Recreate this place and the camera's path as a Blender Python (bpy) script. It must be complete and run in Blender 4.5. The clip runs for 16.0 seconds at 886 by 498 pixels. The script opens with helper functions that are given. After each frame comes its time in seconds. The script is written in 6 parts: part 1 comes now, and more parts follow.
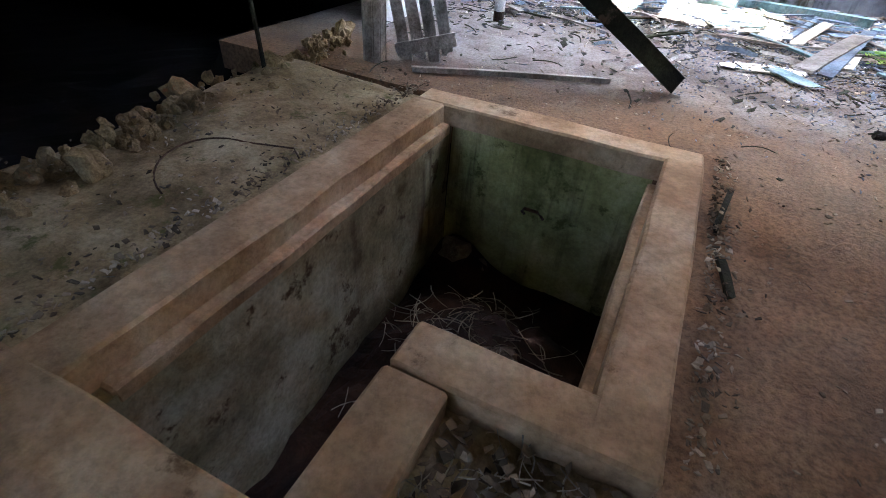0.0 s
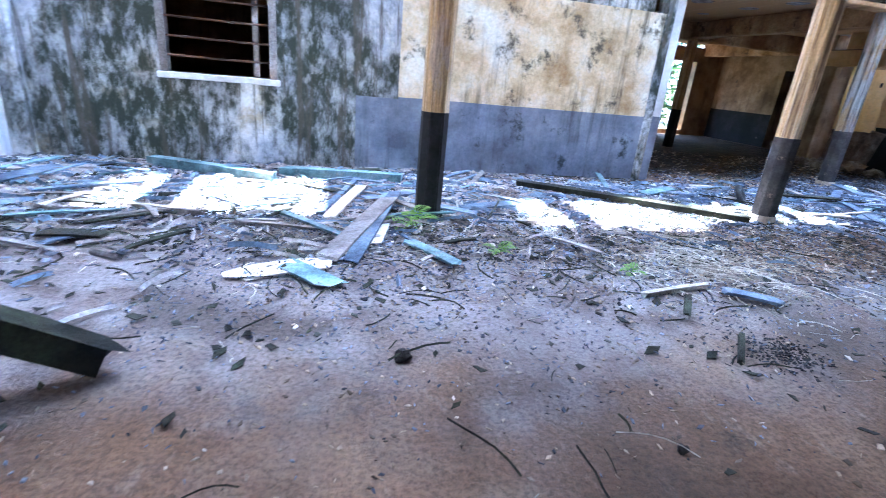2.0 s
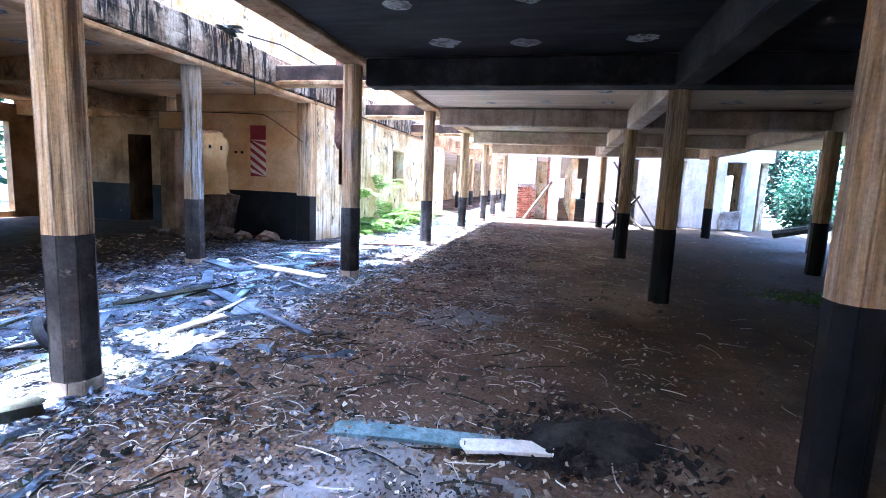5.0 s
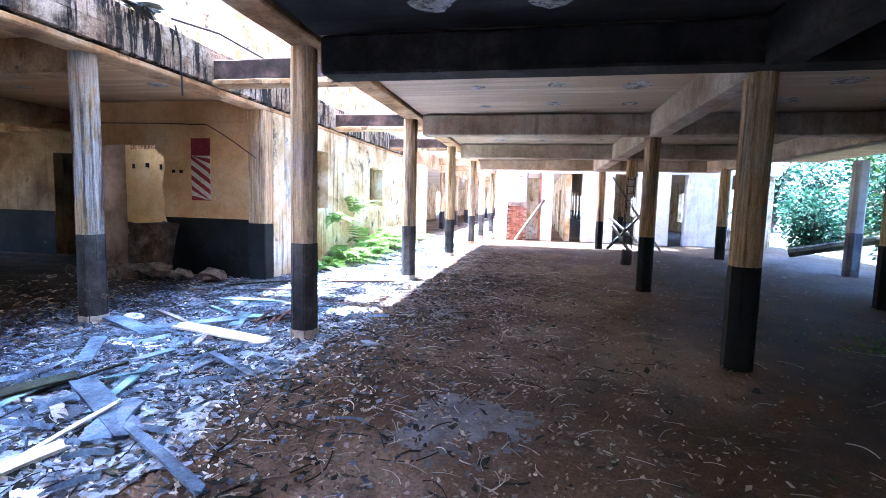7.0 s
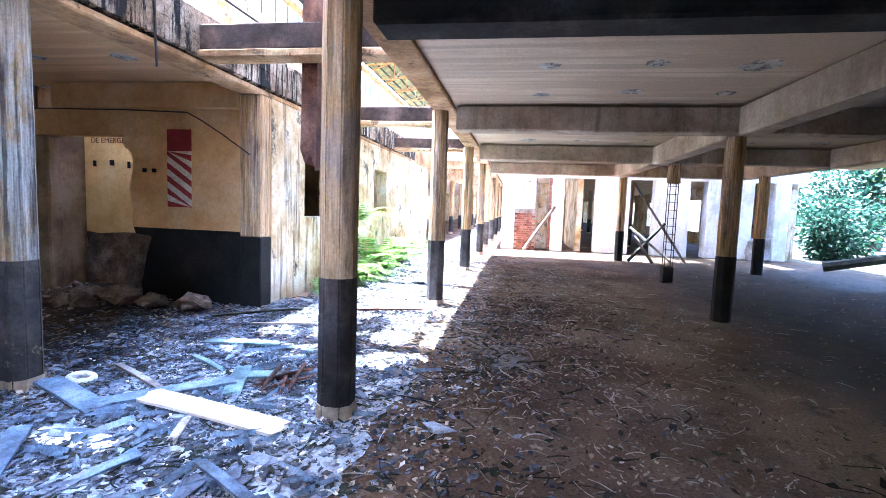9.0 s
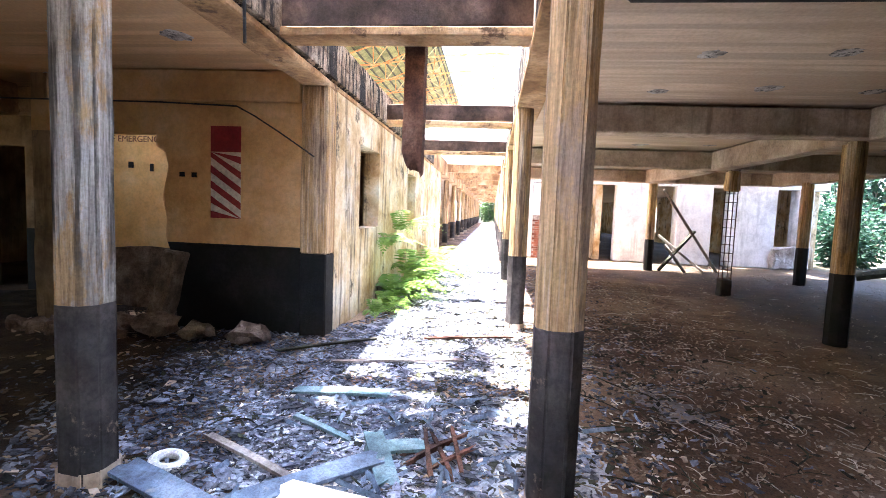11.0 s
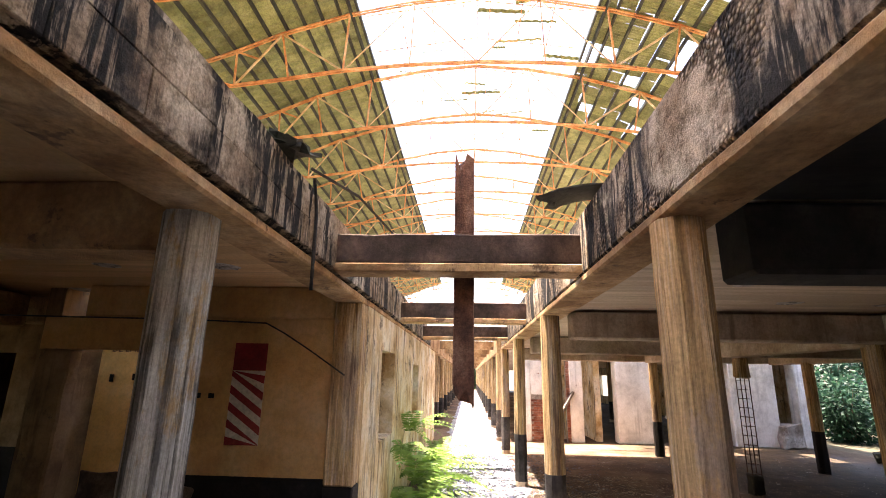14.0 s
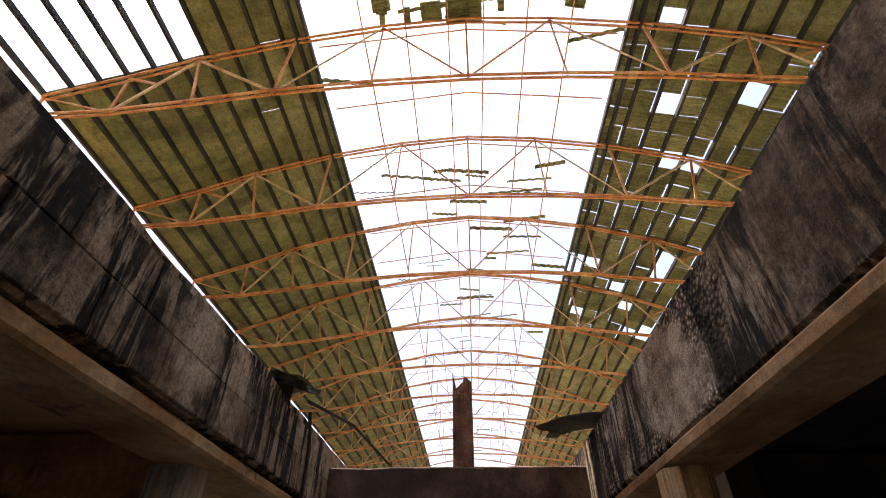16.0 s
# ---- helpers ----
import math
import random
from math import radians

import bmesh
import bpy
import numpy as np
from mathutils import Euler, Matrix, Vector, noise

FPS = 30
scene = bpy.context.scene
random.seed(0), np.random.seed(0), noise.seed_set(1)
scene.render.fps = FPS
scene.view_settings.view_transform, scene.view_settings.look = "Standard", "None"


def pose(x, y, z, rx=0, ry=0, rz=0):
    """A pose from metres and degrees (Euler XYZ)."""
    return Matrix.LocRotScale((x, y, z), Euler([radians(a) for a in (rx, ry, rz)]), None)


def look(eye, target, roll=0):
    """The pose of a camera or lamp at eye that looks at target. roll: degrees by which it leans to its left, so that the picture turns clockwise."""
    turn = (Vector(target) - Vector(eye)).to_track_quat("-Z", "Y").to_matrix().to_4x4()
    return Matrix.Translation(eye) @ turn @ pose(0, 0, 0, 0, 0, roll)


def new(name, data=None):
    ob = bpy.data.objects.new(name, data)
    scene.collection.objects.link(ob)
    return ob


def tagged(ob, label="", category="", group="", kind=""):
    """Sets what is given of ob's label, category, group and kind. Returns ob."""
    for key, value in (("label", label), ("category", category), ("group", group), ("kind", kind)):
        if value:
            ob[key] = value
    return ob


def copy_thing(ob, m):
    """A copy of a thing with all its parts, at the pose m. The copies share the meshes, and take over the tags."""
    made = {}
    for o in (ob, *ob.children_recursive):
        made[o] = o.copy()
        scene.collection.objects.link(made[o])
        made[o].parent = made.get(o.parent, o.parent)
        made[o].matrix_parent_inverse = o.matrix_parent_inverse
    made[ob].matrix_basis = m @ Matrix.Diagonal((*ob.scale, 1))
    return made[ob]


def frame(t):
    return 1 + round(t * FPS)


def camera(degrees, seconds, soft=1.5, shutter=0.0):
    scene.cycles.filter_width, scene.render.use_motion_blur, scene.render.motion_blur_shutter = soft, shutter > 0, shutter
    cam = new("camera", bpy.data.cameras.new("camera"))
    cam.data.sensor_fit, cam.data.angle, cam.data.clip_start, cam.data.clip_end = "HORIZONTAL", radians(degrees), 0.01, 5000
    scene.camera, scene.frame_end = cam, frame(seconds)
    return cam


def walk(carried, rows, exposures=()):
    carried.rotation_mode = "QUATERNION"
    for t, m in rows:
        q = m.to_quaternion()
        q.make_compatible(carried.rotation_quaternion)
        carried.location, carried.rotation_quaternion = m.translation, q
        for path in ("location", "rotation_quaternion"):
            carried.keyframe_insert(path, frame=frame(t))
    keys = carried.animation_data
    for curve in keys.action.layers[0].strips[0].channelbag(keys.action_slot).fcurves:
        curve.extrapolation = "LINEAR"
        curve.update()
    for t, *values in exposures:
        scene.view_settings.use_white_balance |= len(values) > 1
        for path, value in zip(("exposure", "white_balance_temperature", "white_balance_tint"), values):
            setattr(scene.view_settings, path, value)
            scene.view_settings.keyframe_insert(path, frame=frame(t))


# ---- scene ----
cam = camera(85.0, 16.0, soft=0.75, shutter=0.1)
PATH = [
    (0, (5.752, 3.378, 1.119), (5.117, 4.816, -0.118), 4.6),
    (0.5, (5.851, 3.721, 1.111), (5.162, 5.157, -0.098), 3.9),
    (1, (6.032, 4.112, 1.19), (5.457, 5.716, 0.143), 3.4),
    (1.5, (6.293, 4.584, 1.241), (6.101, 6.377, 0.375), 4.86),
    (2, (6.6, 5.125, 1.241), (7.079, 6.945, 0.563), 5.37),
    (2.5, (6.965, 5.561, 1.241), (8.042, 7.155, 0.694), 4.58),
    (3, (7.384, 5.844, 1.267), (8.961, 6.977, 0.788), 3.87),
    (3.5, (7.772, 6.119, 1.265), (9.588, 6.857, 0.866), 2.69),
    (4, (8.224, 6.318, 1.282), (10.116, 6.874, 0.948), 2.4),
    (4.5, (8.709, 6.495, 1.318), (10.633, 6.952, 1.023), 2.42),
    (4.7, (8.906, 6.587, 1.297), (10.833, 7.04, 1.014), 2.51),
    (7, (10.875, 7.166, 1.348), (12.829, 7.549, 1.157), 1.5),
    (7.5, (11.239, 7.364, 1.355), (13.195, 7.737, 1.164), 1.1),
    (8, (11.586, 7.6, 1.365), (13.546, 7.957, 1.192), 1.6),
    (10.5, (12.739, 9.34, 1.454), (14.719, 9.56, 1.275), 1.99),
    (11, (12.857, 9.691, 1.452), (14.841, 9.889, 1.296), 2.2),
    (11.5, (13.021, 10.004, 1.471), (15.009, 10.172, 1.324), 2.1),
    (12, (13.085, 10.212, 1.551), (15.077, 10.344, 1.431), 1.68),
    (12.5, (13.028, 10.317, 1.686), (15.023, 10.448, 1.612), 1.9),
    (13, (12.983, 10.345, 1.823), (14.977, 10.463, 1.918), 1.5),
    (13.5, (12.936, 10.326, 1.906), (14.908, 10.461, 2.208), 1.07),
    (14, (12.881, 10.346, 2.003), (14.813, 10.458, 2.507), 1.1),
    (14.5, (12.791, 10.335, 2.085), (14.664, 10.442, 2.777), 0.98),
    (15, (12.746, 10.342, 2.11), (14.538, 10.444, 2.991), 0.72),
    (15.5, (12.7, 10.341, 2.117), (14.388, 10.425, 3.186), 0.4),
    (16, (12.7, 10.341, 2.171), (14.28, 10.43, 3.394), 0.4),
]
walk(cam, [(t, look(eye, target, roll)) for t, eye, target, roll in PATH], [
    (0.0, 4.8, 6100, 12), (0.8, 5.15, 5800, 12), (1.4, 5.1, 5000, 12), (2.0, 4.7, 4800, 14), (2.5, 4.3, 4900, 15), (4.0, 4.6, 4750, 18), (8.0, 4.8, 4800, 18), (11.0, 4.45, 6000, 20), (12.0, 4.25, 6900, 22), (13.0, 3.8, 7300, 22), (14.5, 2.9, 7200, 22), (15.5, 1.95, 7400, 22), (16.0, 1.65, 7500, 22)])

# ---- light ----
world = bpy.data.worlds.new("sky")
scene.world = world
world.use_nodes = True
wn = world.node_tree.nodes
sky = wn.new("ShaderNodeTexSky")
sky.sky_type, sky.sun_disc = "NISHITA", False
sky.sun_elevation, sky.sun_rotation = radians(78), radians(18)
sky.air_density, sky.dust_density = 1.0, 2.0
world.node_tree.links.new(sky.outputs[0], wn["Background"].inputs[0])
wn["Background"].inputs[1].default_value = 0.15
sun = new("sun", bpy.data.lights.new("sun", "SUN"))
sun.data.energy, sun.data.angle, sun.data.color = 5.0, radians(0.6), (1.0, 0.95, 0.86)
sun.matrix_world = look((10 + 0.06 * 30, 10 + 0.17 * 30, 30), (10, 10, 0))

# ---- materials ----


def ramp(nt, fac, stops):
    r = nt.nodes.new("ShaderNodeValToRGB")
    els = r.color_ramp.elements
    while len(els) < len(stops):
        els.new(0.5)
    for e, (p, c) in zip(els, stops):
        e.position, e.color = p, (*c, 1) if len(c) == 3 else c
    nt.links.new(fac, r.inputs[0])
    return r.outputs[0]


def tex(nt, scale, detail=6.0, rough=0.6, stretch=(1, 1, 1), offset=0.0, distort=0.0):
    """Noise in object metres, optionally stretched."""
    co = nt.nodes.new("ShaderNodeNewGeometry")
    mp = nt.nodes.new("ShaderNodeMapping")
    mp.inputs["Scale"].default_value = stretch
    mp.inputs["Location"].default_value = (offset, offset * 1.7, offset * 0.6)
    nt.links.new(co.outputs["Position"], mp.inputs[0])
    n = nt.nodes.new("ShaderNodeTexNoise")
    n.inputs["Scale"].default_value, n.inputs["Detail"].default_value, n.inputs["Roughness"].default_value = scale, detail, rough
    n.inputs["Distortion"].default_value = distort
    nt.links.new(mp.outputs[0], n.inputs[0])
    return n.outputs[0]


def mix(nt, a, b, fac, mode="MIX"):
    m = nt.nodes.new("ShaderNodeMix")
    m.data_type, m.blend_type = "RGBA", mode
    for sock, v in ((m.inputs["Factor"], fac), (m.inputs["A"], a), (m.inputs["B"], b)):
        if isinstance(v, (int, float)):
            sock.default_value = v
        elif isinstance(v, tuple):
            sock.default_value = (*v, 1)
        else:
            nt.links.new(v, sock)
    return m.outputs["Result"]


def soft(nt, fac, lo, hi):
    """A mask that rises from 0 at lo to 1 at hi."""
    m = nt.nodes.new("ShaderNodeMapRange")
    m.interpolation_type = "SMOOTHSTEP"
    m.inputs["From Min"].default_value, m.inputs["From Max"].default_value = lo, hi
    nt.links.new(fac, m.inputs["Value"])
    return m.outputs[0]


def begin(name, rough=0.9, metal=0.0):
    mat = bpy.data.materials.new(name)
    mat.use_nodes = True
    nt = mat.node_tree
    b = nt.nodes["Principled BSDF"]
    b.inputs["Roughness"].default_value, b.inputs["Metallic"].default_value = rough, metal
    b.inputs["Specular IOR Level"].default_value = 0.3
    return mat, nt, b


def finish(nt, b, colour, height=None, strength=0.4, distance=0.01):
    nt.links.new(colour, b.inputs["Base Color"])
    if height is not None:
        bump = nt.nodes.new("ShaderNodeBump")
        bump.inputs["Strength"].default_value, bump.inputs["Distance"].default_value = strength, distance
        nt.links.new(height, bump.inputs["Height"])
        nt.links.new(bump.outputs[0], b.inputs["Normal"])


def surface(name, base, dark, light, streak=None, streak_amount=0.5, rough=0.92, scale=1.0, bump=0.4, wear=None, wear_at=(0.62, 0.7), metal=0.0, vary=0.0, speck=1.0):
    """A weathered surface: broad patches, fine grain, run-down streaks and chipped wear."""
    mat, nt, b = begin(name, rough, metal)
    broad, grain = tex(nt, 1.3 * scale, 8, 0.65), tex(nt, 28 * scale, 6, 0.7)
    c = ramp(nt, broad, [(0.36, dark), (0.5, base), (0.63, light)])
    g = ramp(nt, grain, [(0.36, (0.5, 0.5, 0.5)), (0.58, (1.06, 1.06, 1.06))])
    c = mix(nt, c, g, 0.75 * speck, "MULTIPLY")
    mottle = tex(nt, 7.5 * scale, 7, 0.7, offset=17.0)
    c = mix(nt, c, ramp(nt, mottle, [(0.38, (0.6, 0.58, 0.55)), (0.54, (1.04, 1.04, 1.04))]), 0.65 * speck, "MULTIPLY")
    if streak:
        runs = tex(nt, 3.2, 7, 0.65, (2.2, 2.2, 0.18), 3.0)
        c = mix(nt, c, streak, mix(nt, (0, 0, 0), (streak_amount,) * 3, mix(nt, soft(nt, runs, 0.48, 0.68), soft(nt, tex(nt, 0.7, 5, 0.6, offset=13.0), 0.38, 0.62), 1.0, "MULTIPLY")))
    if wear:
        chips = tex(nt, 2.6 * scale, 9, 0.72, offset=7.0)
        c = mix(nt, c, wear, soft(nt, chips, *wear_at))
    if vary:
        info = nt.nodes.new("ShaderNodeObjectInfo")
        isl = nt.nodes.new("ShaderNodeNewGeometry")
        add = nt.nodes.new("ShaderNodeMath")
        add.operation = "ADD"
        nt.links.new(info.outputs["Random"], add.inputs[0])
        nt.links.new(isl.outputs["Random Per Island"], add.inputs[1])
        fr = nt.nodes.new("ShaderNodeMath")
        fr.operation = "FRACT"
        nt.links.new(add.outputs[0], fr.inputs[0])
        v = ramp(nt, fr.outputs[0], [(0.0, (1 - vary,) * 3), (1.0, (1 + vary * 0.5,) * 3)])
        c = mix(nt, c, v, 1.0, "MULTIPLY")
    finish(nt, b, c, mix(nt, grain, mottle, 0.45), bump * 1.5, 0.014)
    return mat


M = {}
M["sign_wall"] = surface("apricot_paint", (0.66, 0.40, 0.17), (0.55, 0.31, 0.12), (0.74, 0.50, 0.26), (0.34, 0.20, 0.10), 0.16, wear=(0.42, 0.30, 0.2), wear_at=(0.70, 0.74), speck=0.35)
M["ochre_wall"] = surface("ochre_yellow_paint", (0.78, 0.52, 0.20), (0.68, 0.42, 0.14), (0.82, 0.60, 0.28), (0.40, 0.25, 0.11), 0.2, wear=(0.45, 0.32, 0.2), wear_at=(0.68, 0.73), speck=0.35)
M["black"] = surface("black_dado_paint", (0.010, 0.010, 0.010), (0.004, 0.004, 0.004), (0.024, 0.022, 0.022), rough=0.75, wear=(0.13, 0.10, 0.075), wear_at=(0.66, 0.72))
M["grey_band"] = surface("dark_band_paint", (0.055, 0.048, 0.045), (0.012, 0.011, 0.011), (0.12, 0.105, 0.095), (0.010, 0.010, 0.010), 0.6, rough=0.75, wear=(0.24, 0.18, 0.13), wear_at=(0.60, 0.66))
M["dado_blue"] = surface("blue_grey_dado_paint", (0.19, 0.205, 0.25), (0.10, 0.11, 0.14), (0.29, 0.31, 0.35), (0.04, 0.042, 0.05), 0.7, rough=0.75, wear=(0.035, 0.042, 0.045), wear_at=(0.57, 0.68), speck=0.35)
M["stain_wall"] = surface("stained_cream_wall", (0.70, 0.55, 0.33), (0.40, 0.25, 0.10), (0.82, 0.76, 0.62), (0.05, 0.042, 0.025), 0.95, wear=(0.10, 0.082, 0.055), wear_at=(0.54, 0.66), speck=0.45)
M["brown_wall"] = surface("smoky_brown_wall", (0.30, 0.205, 0.11), (0.16, 0.10, 0.055), (0.42, 0.31, 0.19), (0.05, 0.035, 0.02), 0.6, wear=(0.12, 0.09, 0.06), wear_at=(0.60, 0.68), speck=0.35)
M["white_wall"] = surface("flaking_whitewash", (0.76, 0.74, 0.70), (0.55, 0.53, 0.50), (0.84, 0.83, 0.80), (0.22, 0.21, 0.19), 0.45, wear=(0.40, 0.36, 0.33), wear_at=(0.66, 0.72), speck=0.35)


def pillar_material(name, base, pale, stain, bare):
    """Old paint washed down a column: upright grain, dark runs, flaked patches."""
    mat, nt, b = begin(name, 0.9)
    upright, fine = tex(nt, 9, 7, 0.7, (2.0, 2.0, 0.05), 1.0), tex(nt, 30, 6, 0.7, (1.5, 1.5, 0.12), 6.0)
    patch, grain = tex(nt, 1.6, 8, 0.7, (1.3, 1.3, 0.5), 3.0), tex(nt, 60, 5, 0.7)
    c = ramp(nt, upright, [(0.38, tuple(0.62 * v for v in base)), (0.48, base), (0.60, pale)])
    c = mix(nt, c, bare, soft(nt, patch, 0.53, 0.60))
    runs = mix(nt, soft(nt, tex(nt, 5, 7, 0.7, (2.6, 2.6, 0.10), 12.0), 0.50, 0.62), soft(nt, tex(nt, 1.1, 6, 0.65, offset=19.0), 0.40, 0.58), 1.0, "MULTIPLY")
    c = mix(nt, c, stain, mix(nt, (0, 0, 0), (0.88, 0.88, 0.88), runs))
    c = mix(nt, c, ramp(nt, fine, [(0.38, (0.5, 0.48, 0.46)), (0.56, (1.04, 1.04, 1.04))]), 0.75, "MULTIPLY")
    c = mix(nt, c, ramp(nt, grain, [(0.34, (0.6, 0.6, 0.6)), (0.6, (1, 1, 1))]), 0.7, "MULTIPLY")
    finish(nt, b, c, mix(nt, fine, upright, 0.5), 0.9, 0.012)
    return mat


def beam_material(name, pebble):
    """Exposed beam concrete: pale worn face under black mould that runs down from the top."""
    mat, nt, b = begin(name, 0.95)
    broad, mid, grain = tex(nt, 1.4, 8, 0.7, offset=5.0), tex(nt, 9, 8, 0.75, offset=8.0), tex(nt, 70, 5, 0.75)
    c = ramp(nt, broad, [(0.36, (0.17, 0.11, 0.062)), (0.48, (0.38, 0.285, 0.19)), (0.60, (0.64, 0.54, 0.41))])
    runs = soft(nt, tex(nt, 4.2, 8, 0.72, (2.2, 2.2, 0.28), 2.0, 0.3), 0.45, 0.53)
    patch = soft(nt, tex(nt, 0.75, 7, 0.7, (1, 1, 0.6), 15.0), 0.38, 0.48)
    c = mix(nt, c, (0.016, 0.014, 0.011), mix(nt, runs, patch, 1.0, "MULTIPLY"))
    c = mix(nt, c, ramp(nt, mid, [(0.38, (0.32, 0.29, 0.25)), (0.54, (1.05, 1.05, 1.05))]), 0.85, "MULTIPLY")
    c = mix(nt, c, ramp(nt, grain, [(0.36, (0.45, 0.45, 0.45)), (0.58, (1.05, 1.05, 1.05))]), 0.8, "MULTIPLY")
    h = mix(nt, mid, grain, 0.4)
    if pebble:
        vo = nt.nodes.new("ShaderNodeTexVoronoi")
        vo.inputs["Scale"].default_value = 42.0
        geo = nt.nodes.new("ShaderNodeNewGeometry")
        nt.links.new(geo.outputs["Position"], vo.inputs[0])
        bare = soft(nt, tex(nt, 1.5, 7, 0.65, offset=31.0), 0.45, 0.55)
        round_ = ramp(nt, vo.outputs["Distance"], [(0.1, (1.25, 1.2, 1.12)), (0.62, (0.22, 0.19, 0.16))])
        c = mix(nt, c, mix(nt, c, round_, 1.0, "MULTIPLY"), bare)
        h = mix(nt, h, ramp(nt, vo.outputs["Distance"], [(0.0, (1, 1, 1)), (0.7, (0, 0, 0))]), bare)
    finish(nt, b, c, h, 1.0, 0.02)
    return mat


def mould_material():
    """Limewash over old plaster with big blooms of black-green mould, bare cream patches and runs."""
    mat, nt, b = begin("mouldy_limewash", 0.95)
    lime, bloom, fine, grain = tex(nt, 1.1, 8, 0.7, offset=2.0), tex(nt, 0.6, 9, 0.70, (1, 1, 0.75), 9.0, 0.25), tex(nt, 6, 8, 0.75, (1, 1, 0.5), 5.0), tex(nt, 40, 5, 0.7)
    c = ramp(nt, lime, [(0.34, (0.56, 0.46, 0.31)), (0.45, (0.82, 0.80, 0.76)), (0.57, (0.46, 0.47, 0.50)), (0.66, (0.76, 0.72, 0.65))])
    m = mix(nt, soft(nt, bloom, 0.43, 0.54), soft(nt, fine, 0.36, 0.56), 0.6, "MULTIPLY")
    c = mix(nt, c, (0.045, 0.052, 0.035), m)
    runs = tex(nt, 3.0, 7, 0.7, (2.4, 2.4, 0.16), 3.0)
    c = mix(nt, c, (0.10, 0.085, 0.06), mix(nt, (0, 0, 0), (0.85, 0.85, 0.85), soft(nt, runs, 0.50, 0.62)))
    c = mix(nt, c, ramp(nt, grain, [(0.3, (0.7, 0.7, 0.7)), (0.65, (1, 1, 1))]), 0.8, "MULTIPLY")
    finish(nt, b, c, fine, 0.5, 0.012)
    return mat


M["mould_wall"] = mould_material()
M["block"], M["pebble"] = beam_material("weathered_beam_concrete", False), beam_material("pebbly_beam_concrete", True)
M["yellow"] = pillar_material("ochre_paint", (0.63, 0.41, 0.19), (0.76, 0.60, 0.40), (0.12, 0.07, 0.045), (0.48, 0.35, 0.24))
M["weathered"] = pillar_material("weathered_grey_column", (0.44, 0.41, 0.36), (0.62, 0.59, 0.53), (0.05, 0.042, 0.035), (0.50, 0.34, 0.17))
M["beam"] = surface("limewashed_beam", (0.48, 0.385, 0.285), (0.33, 0.25, 0.175), (0.60, 0.51, 0.40), (0.13, 0.09, 0.065), 0.55, speck=0.6)
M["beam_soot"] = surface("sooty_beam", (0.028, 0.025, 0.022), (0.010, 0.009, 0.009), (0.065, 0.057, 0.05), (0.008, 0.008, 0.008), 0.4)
# near-black coat that stands in for the unlit depth of the bay
M["shade_tone"] = surface("painted_bay_shade", (0.006, 0.005, 0.005), (0.003, 0.003, 0.003), (0.014, 0.011, 0.009), bump=0.6)
M["soffit"] = surface("cream_soffit", (0.50, 0.305, 0.145), (0.26, 0.14, 0.06), (0.66, 0.47, 0.28), (0.12, 0.07, 0.04), 0.6, wear=(0.15, 0.09, 0.05), wear_at=(0.57, 0.63), bump=0.9, speck=0.7)
M["soil"] = surface("dry_soil", (0.40, 0.29, 0.16), (0.20, 0.135, 0.065), (0.54, 0.43, 0.27), scale=2.2, bump=1.0, wear=(0.13, 0.12, 0.04), wear_at=(0.55, 0.66), speck=0.8)
M["pit"] = surface("mossy_concrete", (0.38, 0.37, 0.15), (0.17, 0.17, 0.055), (0.54, 0.52, 0.27), (0.03, 0.03, 0.012), 0.75, scale=1.5, bump=0.8, wear=(0.10, 0.105, 0.03), wear_at=(0.56, 0.66), speck=0.6)
M["curb"] = surface("worn_curb_concrete", (0.48, 0.315, 0.185), (0.30, 0.18, 0.095), (0.60, 0.45, 0.30), wear=(0.16, 0.095, 0.05), wear_at=(0.57, 0.68), scale=1.5, speck=0.6)
M["curb_wall"] = surface("stained_pit_plaster", (0.32, 0.27, 0.165), (0.13, 0.095, 0.045), (0.48, 0.43, 0.31), (0.05, 0.02, 0.01), 0.85, scale=1.6, wear=(0.08, 0.045, 0.022), wear_at=(0.55, 0.64), speck=0.7)
# rust-red earth, colour lowered further to carry the shade down in the pit
M["rust_earth_shaded"] = surface("shaded_rust_earth", (0.035, 0.014, 0.009), (0.010, 0.005, 0.004), (0.065, 0.028, 0.016), scale=2.0, bump=1.0)
M["wood_grey"] = surface("weathered_grey_wood", (0.30, 0.26, 0.23), (0.16, 0.13, 0.11), (0.42, 0.38, 0.34), (0.06, 0.05, 0.04), 0.5, scale=2.0, vary=0.3)
M["slat_wood"] = surface("bleached_slat_wood", (0.42, 0.36, 0.33), (0.13, 0.10, 0.085), (0.60, 0.54, 0.50), (0.03, 0.025, 0.02), 0.9, scale=2.0, vary=0.35, bump=0.9)
M["wood_dark"] = surface("dark_mossy_timber", (0.03, 0.03, 0.018), (0.014, 0.014, 0.01), (0.055, 0.06, 0.03), scale=2.5, bump=1.0, wear=(0.12, 0.085, 0.06), wear_at=(0.60, 0.70))
M["wood_red"] = surface("rotten_red_timber", (0.17, 0.075, 0.045), (0.05, 0.025, 0.018), (0.30, 0.17, 0.11), (0.03, 0.015, 0.01), 0.8, scale=2.2, bump=1.0)
M["wood_beam"] = surface("aged_crossbeam", (0.075, 0.045, 0.032), (0.025, 0.016, 0.012), (0.15, 0.095, 0.07), (0.010, 0.008, 0.007), 0.6, scale=1.8, speck=0.7)
M["teal"] = surface("faded_teal_paint", (0.16, 0.255, 0.265), (0.065, 0.11, 0.12), (0.29, 0.38, 0.39), wear=(0.30, 0.27, 0.24), wear_at=(0.58, 0.66), rough=0.75, scale=2.5, vary=0.25)
